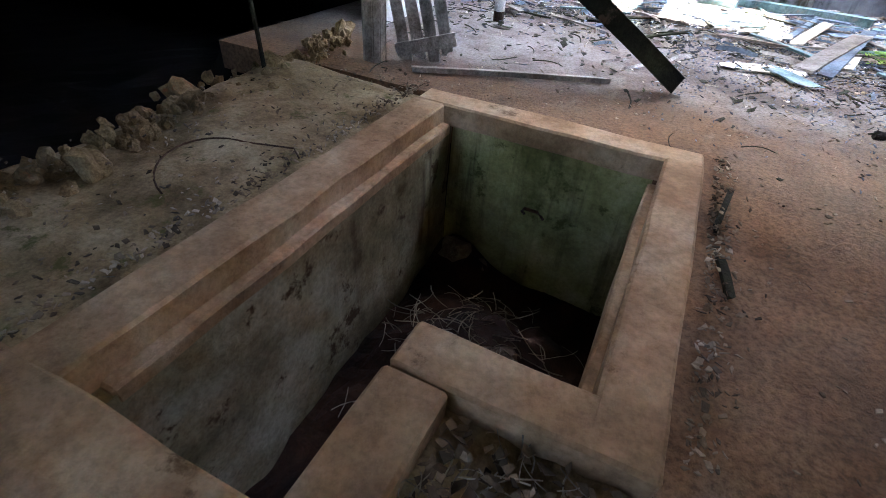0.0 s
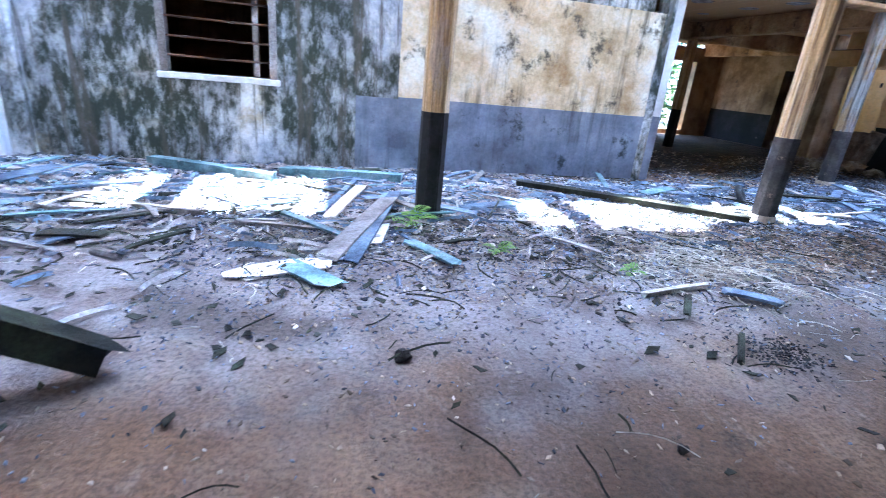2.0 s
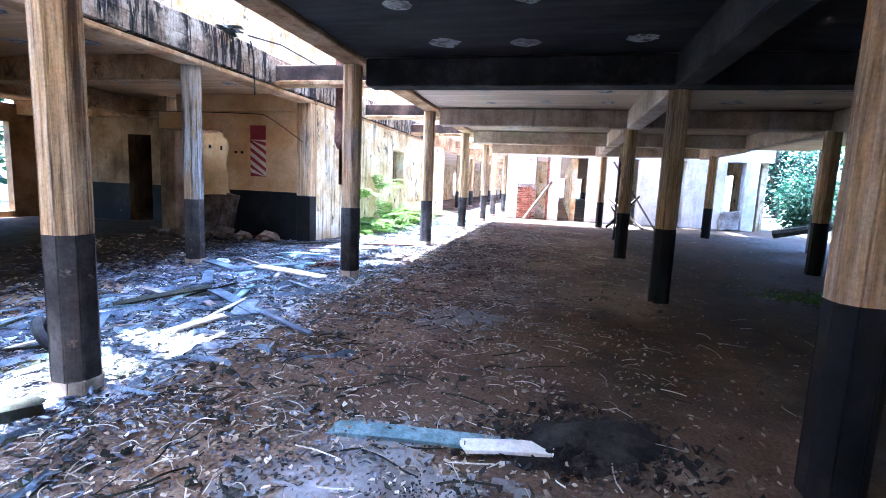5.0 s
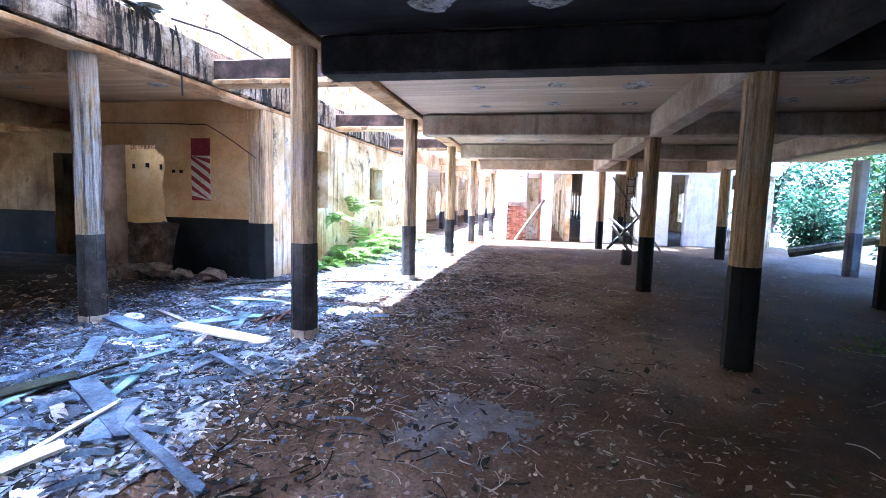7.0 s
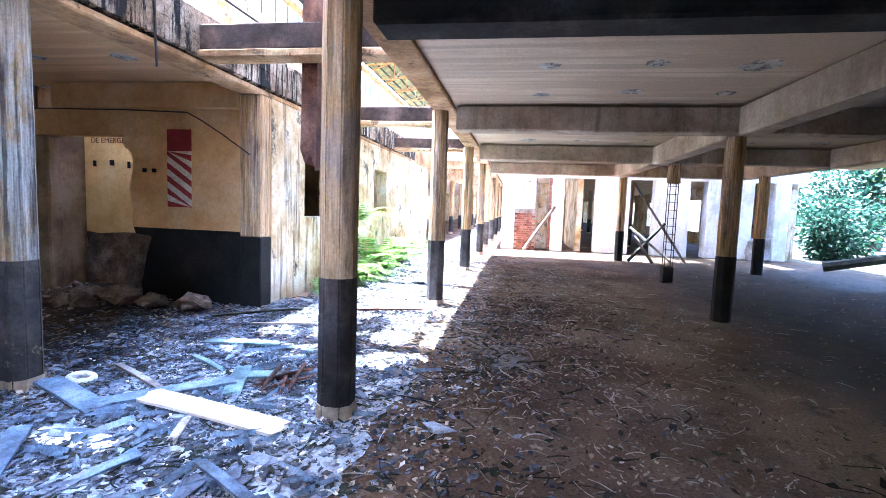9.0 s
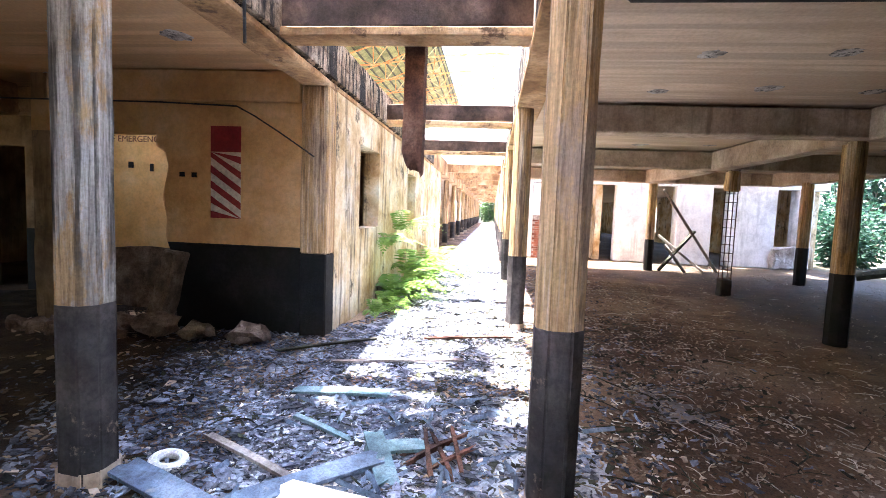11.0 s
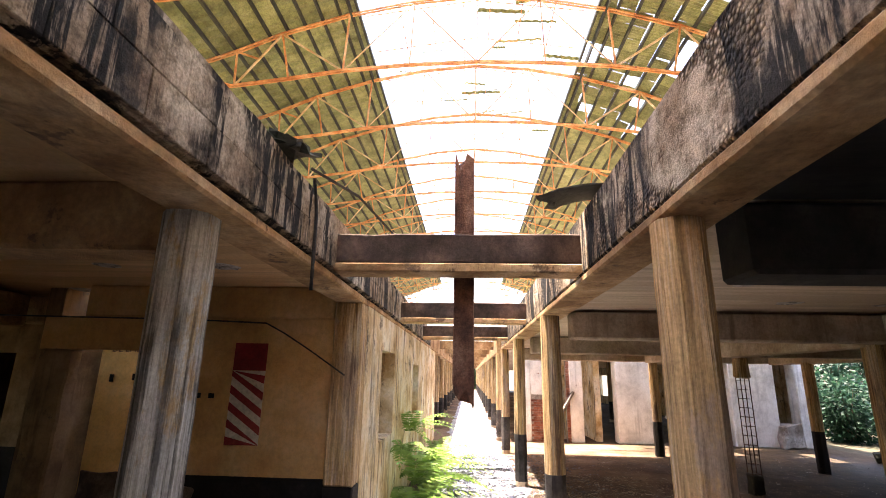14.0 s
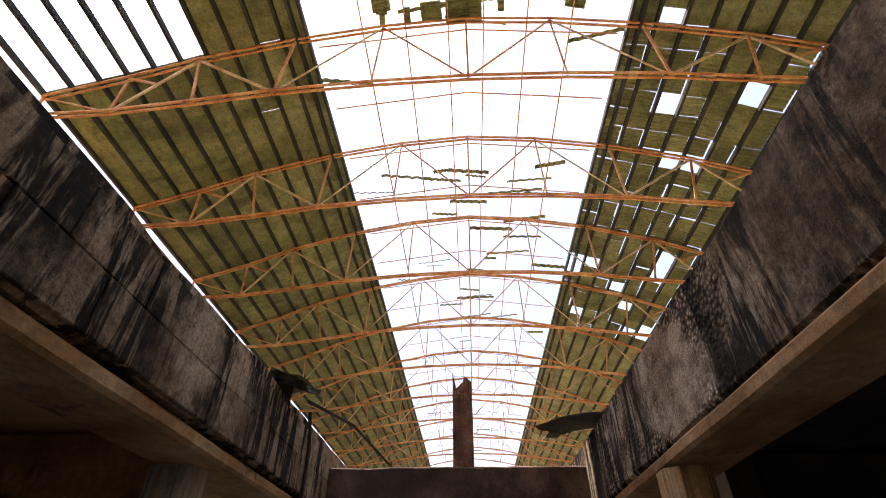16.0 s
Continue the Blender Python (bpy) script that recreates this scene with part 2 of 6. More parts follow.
M["blue"] = surface("faded_blue_paint", (0.15, 0.20, 0.27), (0.07, 0.09, 0.13), (0.28, 0.34, 0.42), wear=(0.25, 0.24, 0.24), wear_at=(0.56, 0.66), rough=0.75, scale=2.5, vary=0.35)
M["slate"] = surface("slate_chips", (0.15, 0.163, 0.206), (0.05, 0.055, 0.072), (0.33, 0.352, 0.41), scale=2.0, vary=0.85)
M["litter"] = surface("dead_leaf_litter", (0.34, 0.255, 0.175), (0.13, 0.09, 0.06), (0.52, 0.43, 0.33), scale=2.0, vary=0.8, speck=0.6)
M["straw"] = surface("pale_dry_stems", (0.58, 0.51, 0.41), (0.36, 0.29, 0.21), (0.72, 0.66, 0.56), scale=2.0, vary=0.55)
M["orange"] = surface("orange_primer_steel", (0.60, 0.28, 0.095), (0.42, 0.16, 0.055), (0.70, 0.43, 0.20), rough=0.6, scale=1.5, wear=(0.26, 0.09, 0.05), wear_at=(0.6, 0.68))
M["cream_steel"] = surface("faded_cream_steel", (0.58, 0.44, 0.24), (0.44, 0.28, 0.12), (0.66, 0.54, 0.34), rough=0.6, scale=1.5)
M["purlin"] = surface("dark_green_purlin", (0.03, 0.038, 0.03), (0.018, 0.02, 0.018), (0.05, 0.06, 0.045), rough=0.7)
M["sheet"] = surface("green_roof_sheet", (0.20, 0.24, 0.10), (0.12, 0.15, 0.065), (0.27, 0.31, 0.15), (0.07, 0.08, 0.04), 0.4, rough=0.6, vary=0.3)
M["brick"] = surface("red_brick", (0.34, 0.13, 0.08), (0.20, 0.07, 0.045), (0.46, 0.24, 0.17), scale=3.0, vary=0.35)
M["mortar"] = surface("old_mortar", (0.36, 0.32, 0.28), (0.22, 0.19, 0.16), (0.50, 0.46, 0.42), scale=2.0)
M["red"] = surface("dull_red_paint", (0.28, 0.025, 0.03), (0.20, 0.015, 0.02), (0.36, 0.06, 0.05), rough=0.7, wear=(0.55, 0.40, 0.26), wear_at=(0.72, 0.76), speck=0.6)
M["offwhite"] = surface("chalky_white_paint", (0.66, 0.58, 0.48), (0.54, 0.45, 0.35), (0.74, 0.68, 0.60), rough=0.8, speck=0.6)
M["lettering"] = surface("brown_lettering_paint", (0.16, 0.07, 0.04), (0.12, 0.05, 0.03), (0.22, 0.10, 0.06), rough=0.8)
M["iron"] = surface("rusty_iron", (0.10, 0.055, 0.035), (0.05, 0.03, 0.02), (0.18, 0.09, 0.05), rough=0.75, scale=3, metal=0.3)
M["rubber"] = surface("dusty_rubber", (0.03, 0.03, 0.032), (0.018, 0.018, 0.02), (0.06, 0.06, 0.06), rough=0.7, scale=3)
M["porcelain"] = surface("dirty_white_plastic", (0.66, 0.66, 0.64), (0.5, 0.5, 0.48), (0.76, 0.76, 0.75), rough=0.45, scale=3)
M["bark"] = surface("grey_bark", (0.14, 0.11, 0.085), (0.07, 0.055, 0.04), (0.22, 0.18, 0.14), scale=3, bump=1.0)


def leaf_material(name, dark, light):
    mat, nt, b = begin(name, 0.5)
    geo = nt.nodes.new("ShaderNodeNewGeometry")
    c = ramp(nt, geo.outputs["Random Per Island"], [(0.0, dark), (1.0, light)])
    nt.links.new(c, b.inputs["Base Color"])
    tr = nt.nodes.new("ShaderNodeBsdfTranslucent")
    nt.links.new(c, tr.inputs[0])
    mx = nt.nodes.new("ShaderNodeMixShader")
    mx.inputs[0].default_value = 0.45
    nt.links.new(b.outputs[0], mx.inputs[1])
    nt.links.new(tr.outputs[0], mx.inputs[2])
    nt.links.new(mx.outputs[0], nt.nodes["Material Output"].inputs[0])
    return mat


M["leaf"] = leaf_material("bush_leaves", (0.02, 0.05, 0.015), (0.085, 0.15, 0.035))
M["leaf_deep"] = leaf_material("deep_green_leaves", (0.006, 0.026, 0.018), (0.03, 0.08, 0.042))
M["fern"] = leaf_material("fern_leaves", (0.10, 0.20, 0.03), (0.22, 0.34, 0.07))


def floor_material():
    mat, nt, b = begin("dirty_concrete_floor", 0.85)
    broad, mid, grain = tex(nt, 0.55, 7, 0.62), tex(nt, 3.0, 8, 0.7, offset=4.0), tex(nt, 45, 5, 0.7)
    c = ramp(nt, broad, [(0.36, (0.065, 0.036, 0.018)), (0.5, (0.145, 0.085, 0.046)), (0.62, (0.26, 0.175, 0.11))])
    c = mix(nt, c, (0.05, 0.036, 0.026), soft(nt, mid, 0.54, 0.70))
    scuff = tex(nt, 9.0, 6, 0.75, (1.0, 0.35, 1.0), 8.0)
    c = mix(nt, c, (0.30, 0.235, 0.18), mix(nt, (0, 0, 0), (0.5, 0.5, 0.5), soft(nt, scuff, 0.55, 0.70)))
    # paler beside the strip for dust and painted-in sky light, darker olive over the far side of the hall
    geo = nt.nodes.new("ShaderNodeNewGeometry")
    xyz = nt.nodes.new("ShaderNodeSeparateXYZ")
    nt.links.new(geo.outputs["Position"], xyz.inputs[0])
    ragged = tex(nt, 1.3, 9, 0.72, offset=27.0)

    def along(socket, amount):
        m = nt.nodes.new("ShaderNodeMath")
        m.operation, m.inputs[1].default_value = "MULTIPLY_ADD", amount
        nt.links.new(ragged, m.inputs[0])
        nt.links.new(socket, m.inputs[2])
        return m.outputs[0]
    paler = mix(nt, soft(nt, along(xyz.outputs[1], 3.0), 7.6, 9.0), soft(nt, along(xyz.outputs[0], 4.0), 13.5, 10.5), 1.0, "MULTIPLY")
    darker = mix(nt, soft(nt, along(xyz.outputs[1], 3.0), 7.4, 6.2), soft(nt, along(xyz.outputs[0], 3.0), 8.2, 9.6), 1.0, "MULTIPLY")
    c = mix(nt, c, ramp(nt, mid, [(0.38, (0.12, 0.095, 0.085)), (0.55, (0.25, 0.22, 0.21))]), mix(nt, (0, 0, 0), (0.8, 0.8, 0.8), paler))
    c = mix(nt, c, ramp(nt, mid, [(0.38, (0.016, 0.010, 0.005)), (0.6, (0.075, 0.052, 0.026))]), mix(nt, (0, 0, 0), (0.85, 0.85, 0.85), darker))
    ochre = mix(nt, soft(nt, along(xyz.outputs[0], 1.5), 8.2, 7.0), soft(nt, along(xyz.outputs[1], 1.5), 7.6, 6.6), 1.0, "MULTIPLY")
    c = mix(nt, c, ramp(nt, mid, [(0.38, (0.17, 0.092, 0.046)), (0.6, (0.36, 0.205, 0.108))]), mix(nt, (0, 0, 0), (0.75, 0.75, 0.75), ochre))
    spill = tex(nt, 0.8, 4, 0.5, offset=21.0)
    c = mix(nt, c, (0.07, 0.052, 0.04), mix(nt, (0, 0, 0), (0.7, 0.7, 0.7), soft(nt, spill, 0.60, 0.72)))
    c = mix(nt, c, ramp(nt, grain, [(0.36, (0.4, 0.4, 0.4)), (0.58, (1.08, 1.08, 1.08))]), 0.8, "MULTIPLY")
    damp = tex(nt, 0.4, 5, 0.6, offset=11.0)
    r = ramp(nt, damp, [(0.45, (0.95, 0.95, 0.95)), (0.62, (0.72, 0.72, 0.72))])
    nt.links.new(r, b.inputs["Roughness"])
    h = mix(nt, mid, grain, 0.5)
    finish(nt, b, c, h, 0.9, 0.025)
    return mat


def ceiling_material(name, base, shade_tone):
    """Board-marked concrete with soot and peeled limewash."""
    mat, nt, b = begin(name, 0.95)
    boards = tex(nt, 1.0, 3, 0.5, (7.0, 0.25, 1.0))
    patch, grain = tex(nt, 0.9, 8, 0.7, (1.6, 0.6, 1.0), 2.0), tex(nt, 30, 5, 0.7)
    c = mix(nt, base, tuple(v * 0.72 for v in base), soft(nt, boards, 0.42, 0.58))
    c = mix(nt, c, shade_tone, soft(nt, patch, 0.36, 0.62))
    c = mix(nt, c, ramp(nt, grain, [(0.3, (0.7, 0.7, 0.7)), (0.65, (1, 1, 1))]), 0.7, "MULTIPLY")
    finish(nt, b, c, boards, 0.5, 0.02)
    return mat


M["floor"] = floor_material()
M["ceiling"] = ceiling_material("limewashed_ceiling", (0.74, 0.60, 0.44), (0.54, 0.41, 0.28))
M["ceiling_room"] = ceiling_material("apricot_ceiling", (0.78, 0.52, 0.28), (0.60, 0.37, 0.18))
# sooty concrete with the missing light put into the same dark colour
M["ceiling_soot_shade"] = ceiling_material("sooty_shaded_ceiling", (0.055, 0.051, 0.048), (0.010, 0.0095, 0.009))
M["spot"] = surface("bare_lime_patch", (0.50, 0.47, 0.43), (0.22, 0.20, 0.18), (0.66, 0.63, 0.59), wear=(0.06, 0.055, 0.05), wear_at=(0.50, 0.62), scale=5)
M["ground"] = surface("leafy_ground", (0.075, 0.065, 0.04), (0.03, 0.035, 0.015), (0.14, 0.12, 0.08), scale=1.0, bump=1.0)

# translucent clerestory sheet
mat, nt, b = begin("milky_glazing", 0.4)
b.inputs["Base Color"].default_value = (0.62, 0.74, 0.74, 1)
tr = nt.nodes.new("ShaderNodeBsdfTranslucent")
tr.inputs[0].default_value = (0.62, 0.76, 0.76, 1)
mx = nt.nodes.new("ShaderNodeMixShader")
mx.inputs[0].default_value = 0.65
nt.links.new(b.outputs[0], mx.inputs[1])
nt.links.new(tr.outputs[0], mx.inputs[2])
nt.links.new(mx.outputs[0], nt.nodes["Material Output"].inputs[0])
M["milky"] = mat
# for the unseen diffusing sheets added above the start of the strip
M["milky_sheet"] = mat.copy()
M["milky_sheet"].name = "fibreglass_rooflight"
for nd in M["milky_sheet"].node_tree.nodes:
    if nd.type == "BSDF_TRANSLUCENT":
        nd.inputs[0].default_value = (0.70, 0.80, 0.90, 1)
    if nd.type == "MIX_SHADER":
        nd.inputs[0].default_value = 0.8

# ---- building tools ----
rng = random.Random(7)


def mesh_of(name, bm, material):
    me = bpy.data.meshes.new(name)
    bm.to_mesh(me)
    bm.free()
    me.materials.append(material)
    return me


def part(name, bm, material, parent=None, label=""):
    ob = new(name, mesh_of(name, bm, material))
    if parent is not None:
        ob.parent = parent
        ob.matrix_parent_inverse = parent.matrix_basis.inverted()
    if label:
        ob["label"] = label
    return ob


def piece(name, me, parent, m):
    """One more object on a mesh that alike pieces share."""
    ob = new(name, me)
    ob.parent = parent
    ob.matrix_parent_inverse = parent.matrix_basis.inverted()
    ob.matrix_basis = m
    return ob


def empty(name, x=0, y=0, z=0):
    ob = new(name)
    ob.matrix_basis = Matrix.Translation((x, y, z))
    ob.empty_display_size = 0.1
    return ob


def box(bm, x0, x1, y0, y1, z0, z1):
    vs = [bm.verts.new((x, y, z)) for x in (x0, x1) for y in (y0, y1) for z in (z0, z1)]
    for f in ((0, 1, 3, 2), (4, 6, 7, 5), (0, 4, 5, 1), (2, 3, 7, 6), (0, 2, 6, 4), (1, 5, 7, 3)):
        bm.faces.new([vs[i] for i in f])
    return vs


def boxes(*some):
    bm = bmesh.new()
    for b6 in some:
        box(bm, *b6)
    return bm


def worn_box(x0, x1, y0, y1, z0, z1, step=0.25, amount=0.012, bevel=0.015, seed=0):
    """A box with chipped, uneven faces and softened edges."""
    bm = bmesh.new()
    box(bm, x0, x1, y0, y1, z0, z1)
    if bevel:
        bmesh.ops.bevel(bm, geom=list(bm.edges), offset=bevel, segments=1, affect="EDGES")
    for axis, (a, b) in enumerate(((x0, x1), (y0, y1), (z0, z1))):
        n = min(60, int((b - a) / step))
        for k in range(1, n):
            no = [0, 0, 0]
            no[axis] = 1
            co = [0, 0, 0]
            co[axis] = a + (b - a) * k / n
            bmesh.ops.bisect_plane(bm, geom=list(bm.verts) + list(bm.edges) + list(bm.faces), plane_co=co, plane_no=no)
    for v in bm.verts:
        p = v.co * 3.1 + Vector((seed, seed * 2.3, 0))
        v.co += Vector((noise.noise(p), noise.noise(p + Vector((9, 0, 0))), noise.noise(p + Vector((0, 9, 0))))) * amount
    return bm


def bar(bm, a, b, w, h, up=(0, 0, 1)):
    """A straight bar of section w by h from a to b."""
    a, b = Vector(a), Vector(b)
    d = (b - a).normalized()
    s = d.cross(Vector(up))
    s = s.normalized() if s.length > 1e-4 else Vector((1, 0, 0))
    u = s.cross(d)
    vs = [bm.verts.new(p + s * (w / 2 * i) + u * (h / 2 * j)) for p in (a, b) for i, j in ((-1, -1), (1, -1), (1, 1), (-1, 1))]
    for k in range(4):
        bm.faces.new((vs[k], vs[(k + 1) % 4], vs[4 + (k + 1) % 4], vs[4 + k]))
    bm.faces.new(vs[3::-1])
    bm.faces.new(vs[4:])
    return vs


def tube(bm, points, radius, sides=6):
    """A tapering tube along points; radius is a number or one for each point."""
    pts = [Vector(p) for p in points]
    rad = radius if isinstance(radius, (list, tuple)) else [radius] * len(pts)
    rings = []
    for i, p in enumerate(pts):
        d = (pts[min(i + 1, len(pts) - 1)] - pts[max(i - 1, 0)]).normalized()
        s = d.orthogonal().normalized()
        u = d.cross(s)
        rings.append([bm.verts.new(p + (s * math.cos(k * math.tau / sides) + u * math.sin(k * math.tau / sides)) * rad[i]) for k in range(sides)])
    for r0, r1 in zip(rings, rings[1:]):
        for k in range(sides):
            bm.faces.new((r0[k], r0[(k + 1) % sides], r1[(k + 1) % sides], r1[k]))
    bm.faces.new(rings[0][::-1])
    bm.faces.new(rings[-1])


def rough_plank(length, width, thick, seed, bow=0.01, ragged=0.03):
    """A plank along x from its middle, with broken ends and a slight bow."""
    r = random.Random(seed)
    bm = bmesh.new()
    n = 8
    rows = []
    for i in range(n + 1):
        x = -length / 2 + length * i / n
        z = bow * math.sin(math.pi * i / n)
        w = width * (1 + r.uniform(-0.03, 0.03))
        ends = ragged if i in (0, n) else 0
        rows.append([bm.verts.new((x + r.uniform(-ends, ends), s * w / 2, z + t * thick)) for s, t in ((-1, 0), (-0.3, 0), (0.4, 0), (1, 0), (1, 1), (0.4, 1), (-0.3, 1), (-1, 1))])
    for a, b in zip(rows, rows[1:]):
        for k in range(8):
            bm.faces.new((a[k], a[(k + 1) % 8], b[(k + 1) % 8], b[k]))
    bm.faces.new(rows[0][::-1])
    bm.faces.new(rows[-1])
    return bm


def wall_pieces(name, axis, at, thick, a, b, z0, z1, holes, material, label):
    """An upright wall along axis ('x' or 'y') from a to b, with rectangular holes (h0, h1, low, high) right through it."""
    bm = bmesh.new()
    cuts = sorted({a, b, *(h for hole in holes for h in hole[:2])})
    for u0, u1 in zip(cuts, cuts[1:]):
        spans = [(z0, z1)]
        for h0, h1, lo, hi in holes:
            if h0 <= u0 + 1e-6 and h1 >= u1 - 1e-6:
                spans = [s for p, q in spans for s in ((p, min(q, lo)), (max(p, hi), q)) if s[1] - s[0] > 0.01]
        for p, q in spans:
            if axis == "x":
                box(bm, u0, u1, at, at + thick, p, q)
            else:
                box(bm, at, at + thick, u0, u1, p, q)
    bmesh.ops.remove_doubles(bm, verts=bm.verts, dist=1e-4)
    return tagged(part(name, bm, material), label, "wall", kind="structure")

# ---- the plan ----
LINES = [-0.11, 3.70, 7.51, 11.32, 15.13, 18.94, 22.85, 26.85]   # column lines across the hall
YA, YB, YR, YQ = 9.36, 11.70, 5.45, 2.2                          # rows of columns
CEIL, TOP = 2.80, 3.28


def structure(name, bm, material, label, category):
    return tagged(part(name, bm, material), label, category, kind="structure")


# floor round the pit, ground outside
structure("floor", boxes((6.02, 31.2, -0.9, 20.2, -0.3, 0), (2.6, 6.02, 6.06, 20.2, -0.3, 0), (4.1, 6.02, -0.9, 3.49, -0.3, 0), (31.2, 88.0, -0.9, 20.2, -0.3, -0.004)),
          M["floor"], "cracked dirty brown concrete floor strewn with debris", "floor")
bm = bmesh.new()
for x0, x1, y0, y1 in ((-300, 400, -300, -0.9), (-300, 400, 20.2, 300), (-300, -3.0, -0.9, 20.2), (88, 400, -0.9, 20.2)):
    vs = [bm.verts.new(p) for p in ((x0, y0, -0.06), (x1, y0, -0.06), (x1, y1, -0.06), (x0, y1, -0.06))]
    bm.faces.new(vs)
structure("ground", bm, M["ground"], "leaf-strewn bare ground around the ruined mill", "ground")

def sheet_patch(name, x0, x1, y0, y1, nx, ny, z, wobble, material, label, category, keep=lambda x, y: True, swell=0.003):
    """A thin layer with a ragged outline lying on the floor."""
    bm = bmesh.new()
    g = {}
    for i in range(nx + 1):
        for j in range(ny + 1):
            x, y = x0 + (x1 - x0) * i / nx, y0 + (y1 - y0) * j / ny
            dx = wobble * noise.noise((x * 0.9, y * 0.9, 5)) + 0.3 * wobble * noise.noise((x * 4, y * 4, 2))
            dy = wobble * noise.noise((x * 0.9, y * 0.9, 9)) + 0.3 * wobble * noise.noise((x * 4, y * 4, 7))
            g[i, j] = bm.verts.new((x + dx, y + dy, z + swell * noise.noise((x * 3, y * 3, 1))))
    for i in range(nx):
        for j in range(ny):
            c = [g[i, j], g[i + 1, j], g[i + 1, j + 1], g[i, j + 1]]
            m = sum((v.co for v in c), Vector()) / 4
            if keep(m.x, m.y):
                bm.faces.new(c)
    bmesh.ops.delete(bm, geom=[v for v in bm.verts if not v.link_faces], context="VERTS")
    return structure(name, bm, material, label, category)



# brown litter with the gloom of the side room worked into its colour
M["litter_shaded"] = surface("shaded_trodden_litter", (0.035, 0.023, 0.015), (0.013, 0.009, 0.007), (0.075, 0.05, 0.032), scale=2.0, bump=1.0)
sheet_patch("floor_litter", 11.7, 19.4, 12.0, 19.7, 70, 70, 0.012, 0.25, M["litter_shaded"], "brown trodden litter covering the side room floor, darkened as room shade", "floor", lambda x, y: y < 19.95 and x > 11.3 and x < 19.55, 0.01)
# plaster dust kept pale and bluish, with the strip's sky light in its colour
M["dust_skylit"] = surface("skylit_plaster_dust", (0.40, 0.42, 0.47), (0.24, 0.25, 0.285), (0.56, 0.58, 0.62), scale=2.2, bump=0.8, wear=(0.10, 0.09, 0.085), wear_at=(0.54, 0.63))
sheet_patch("floor_dust", 3.0, 16.6, 9.05, 11.15, 160, 30, 0.010, 0.34, M["dust_skylit"], "plaster layer along the open strip, tinted pale blue as sky light", "floor", lambda x, y: x > 3.34 and (y < 11.42 or 11.7 < x < 18.6))
# far layer is pale to suggest the sunlit glare down there
sheet_patch("floor_dust_far", 16.9, 80.0, 9.35, 11.1, 200, 8, 0.009, 0.2, M["dust_skylit"], "pale layer along the far strip that stands in for sunlit glare", "floor")

M["bare"] = surface("swept_pale_concrete", (0.185, 0.165, 0.155), (0.11, 0.09, 0.08), (0.27, 0.25, 0.24), scale=1.6, bump=0.5, wear=(0.09, 0.07, 0.055), wear_at=(0.58, 0.68), speck=0.6)


def patch_at(x, y, rx, ry, label, material, z=0.006):
    def keep(u, v):
        return ((u - x) / rx) ** 2 + ((v - y) / ry) ** 2 < 0.6 + 1.0 * noise.noise((u * 2.2, v * 2.2, x)) + 0.6 * noise.noise((u * 9, v * 9, y)) + 0.5 * noise.noise((u * 25, v * 25, y))
    sheet_patch("floor_patch", x - 1.3 * rx, x + 1.3 * rx, y - 1.3 * ry, y + 1.3 * ry, 46, 46, z, 0.04, material, label, "floor", keep, 0.001)


patch_at(10.85, 7.35, 0.8, 0.65, "bare pale concrete swept clear of litter", M["bare"])
patch_at(13.65, 7.6, 0.62, 0.42, "bare pale concrete swept clear of litter", M["bare"])
patch_at(16.6, 8.2, 0.55, 0.35, "bare pale concrete swept clear of litter", M["bare"])

# uneven soil west of the pit, running into the dark bay
bm = bmesh.new()
N = 44
grid = {}
for i in range(N + 1):
    for j in range(N + 1):
        x, y = -3.0 + 7.4 * i / N, -0.9 + 9.1 * j / N
        if x > 4.40:
            x = 4.40
        rise = 0.03 + 0.05 * noise.noise((x * 1.3, y * 1.3, 0)) + 0.025 * noise.noise((x * 5, y * 5, 3))
        if x > 4.1:
            rise = min(rise, 0.02) if y > 3.3 else -0.05
        if x < 3.3:
            rise -= 0.5 * min(1.0, (3.3 - x) / 0.5)
        if x > 2.55 and y > 6.0:
            rise = -0.06
        grid[i, j] = bm.verts.new((x, y, rise))
for i in range(N):
    for j in range(N):
        bm.faces.new((grid[i, j], grid[i + 1, j], grid[i + 1, j + 1], grid[i, j + 1]))
bmesh.ops.remove_doubles(bm, verts=bm.verts, dist=1e-4)
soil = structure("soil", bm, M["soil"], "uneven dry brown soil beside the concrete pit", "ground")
# soil inside the bay turns black in place of shade
soil.data.materials.append(M["shade_tone"])
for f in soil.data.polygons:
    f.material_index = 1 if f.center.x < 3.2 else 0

# walls: long mouldy wall beside the open strip, end wall, closing walls
WALLY = 11.47
long_wall = wall_pieces("wall_north", "x", WALLY, 0.24, 2.6, 11.20, 0, CEIL, [(4.86, 6.02, 1.0, 2.25), (10.87, 11.08, 2.27, 2.55)], M["mould_wall"],
                        "mould-blackened limewashed wall with a barred window")
end_wall = wall_pieces("wall_west", "y", 3.06, 0.24, 7.3, WALLY - 0.003, 0, TOP, [], M["white_wall"], "flaking whitewashed end wall in bright light")
# bay walls carry the same black, painted on as shade
wall_pieces("wall_west_upper", "y", -3.2, 0.2, -0.9, 8.4, -0.6, TOP, [], M["shade_tone"], "wall at the back of the dark bay, its shade painted black")
# unseen; solid to x=20 to darken the hall floor, hole lights the pit
wall_pieces("wall_south", "x", -1.1, 0.2, -3.2, 20.0, 0, TOP, [(3.3, 4.4, 0.6, 2.5)], M["stain_wall"], "unseen wall added to close the hall's south side, one hole for light")
wall_pieces("wall_room_west", "y", 2.36, 0.24, WALLY + 0.245, 20.2, 0, TOP, [], M["brown_wall"], "plain stained wall of the closed room")
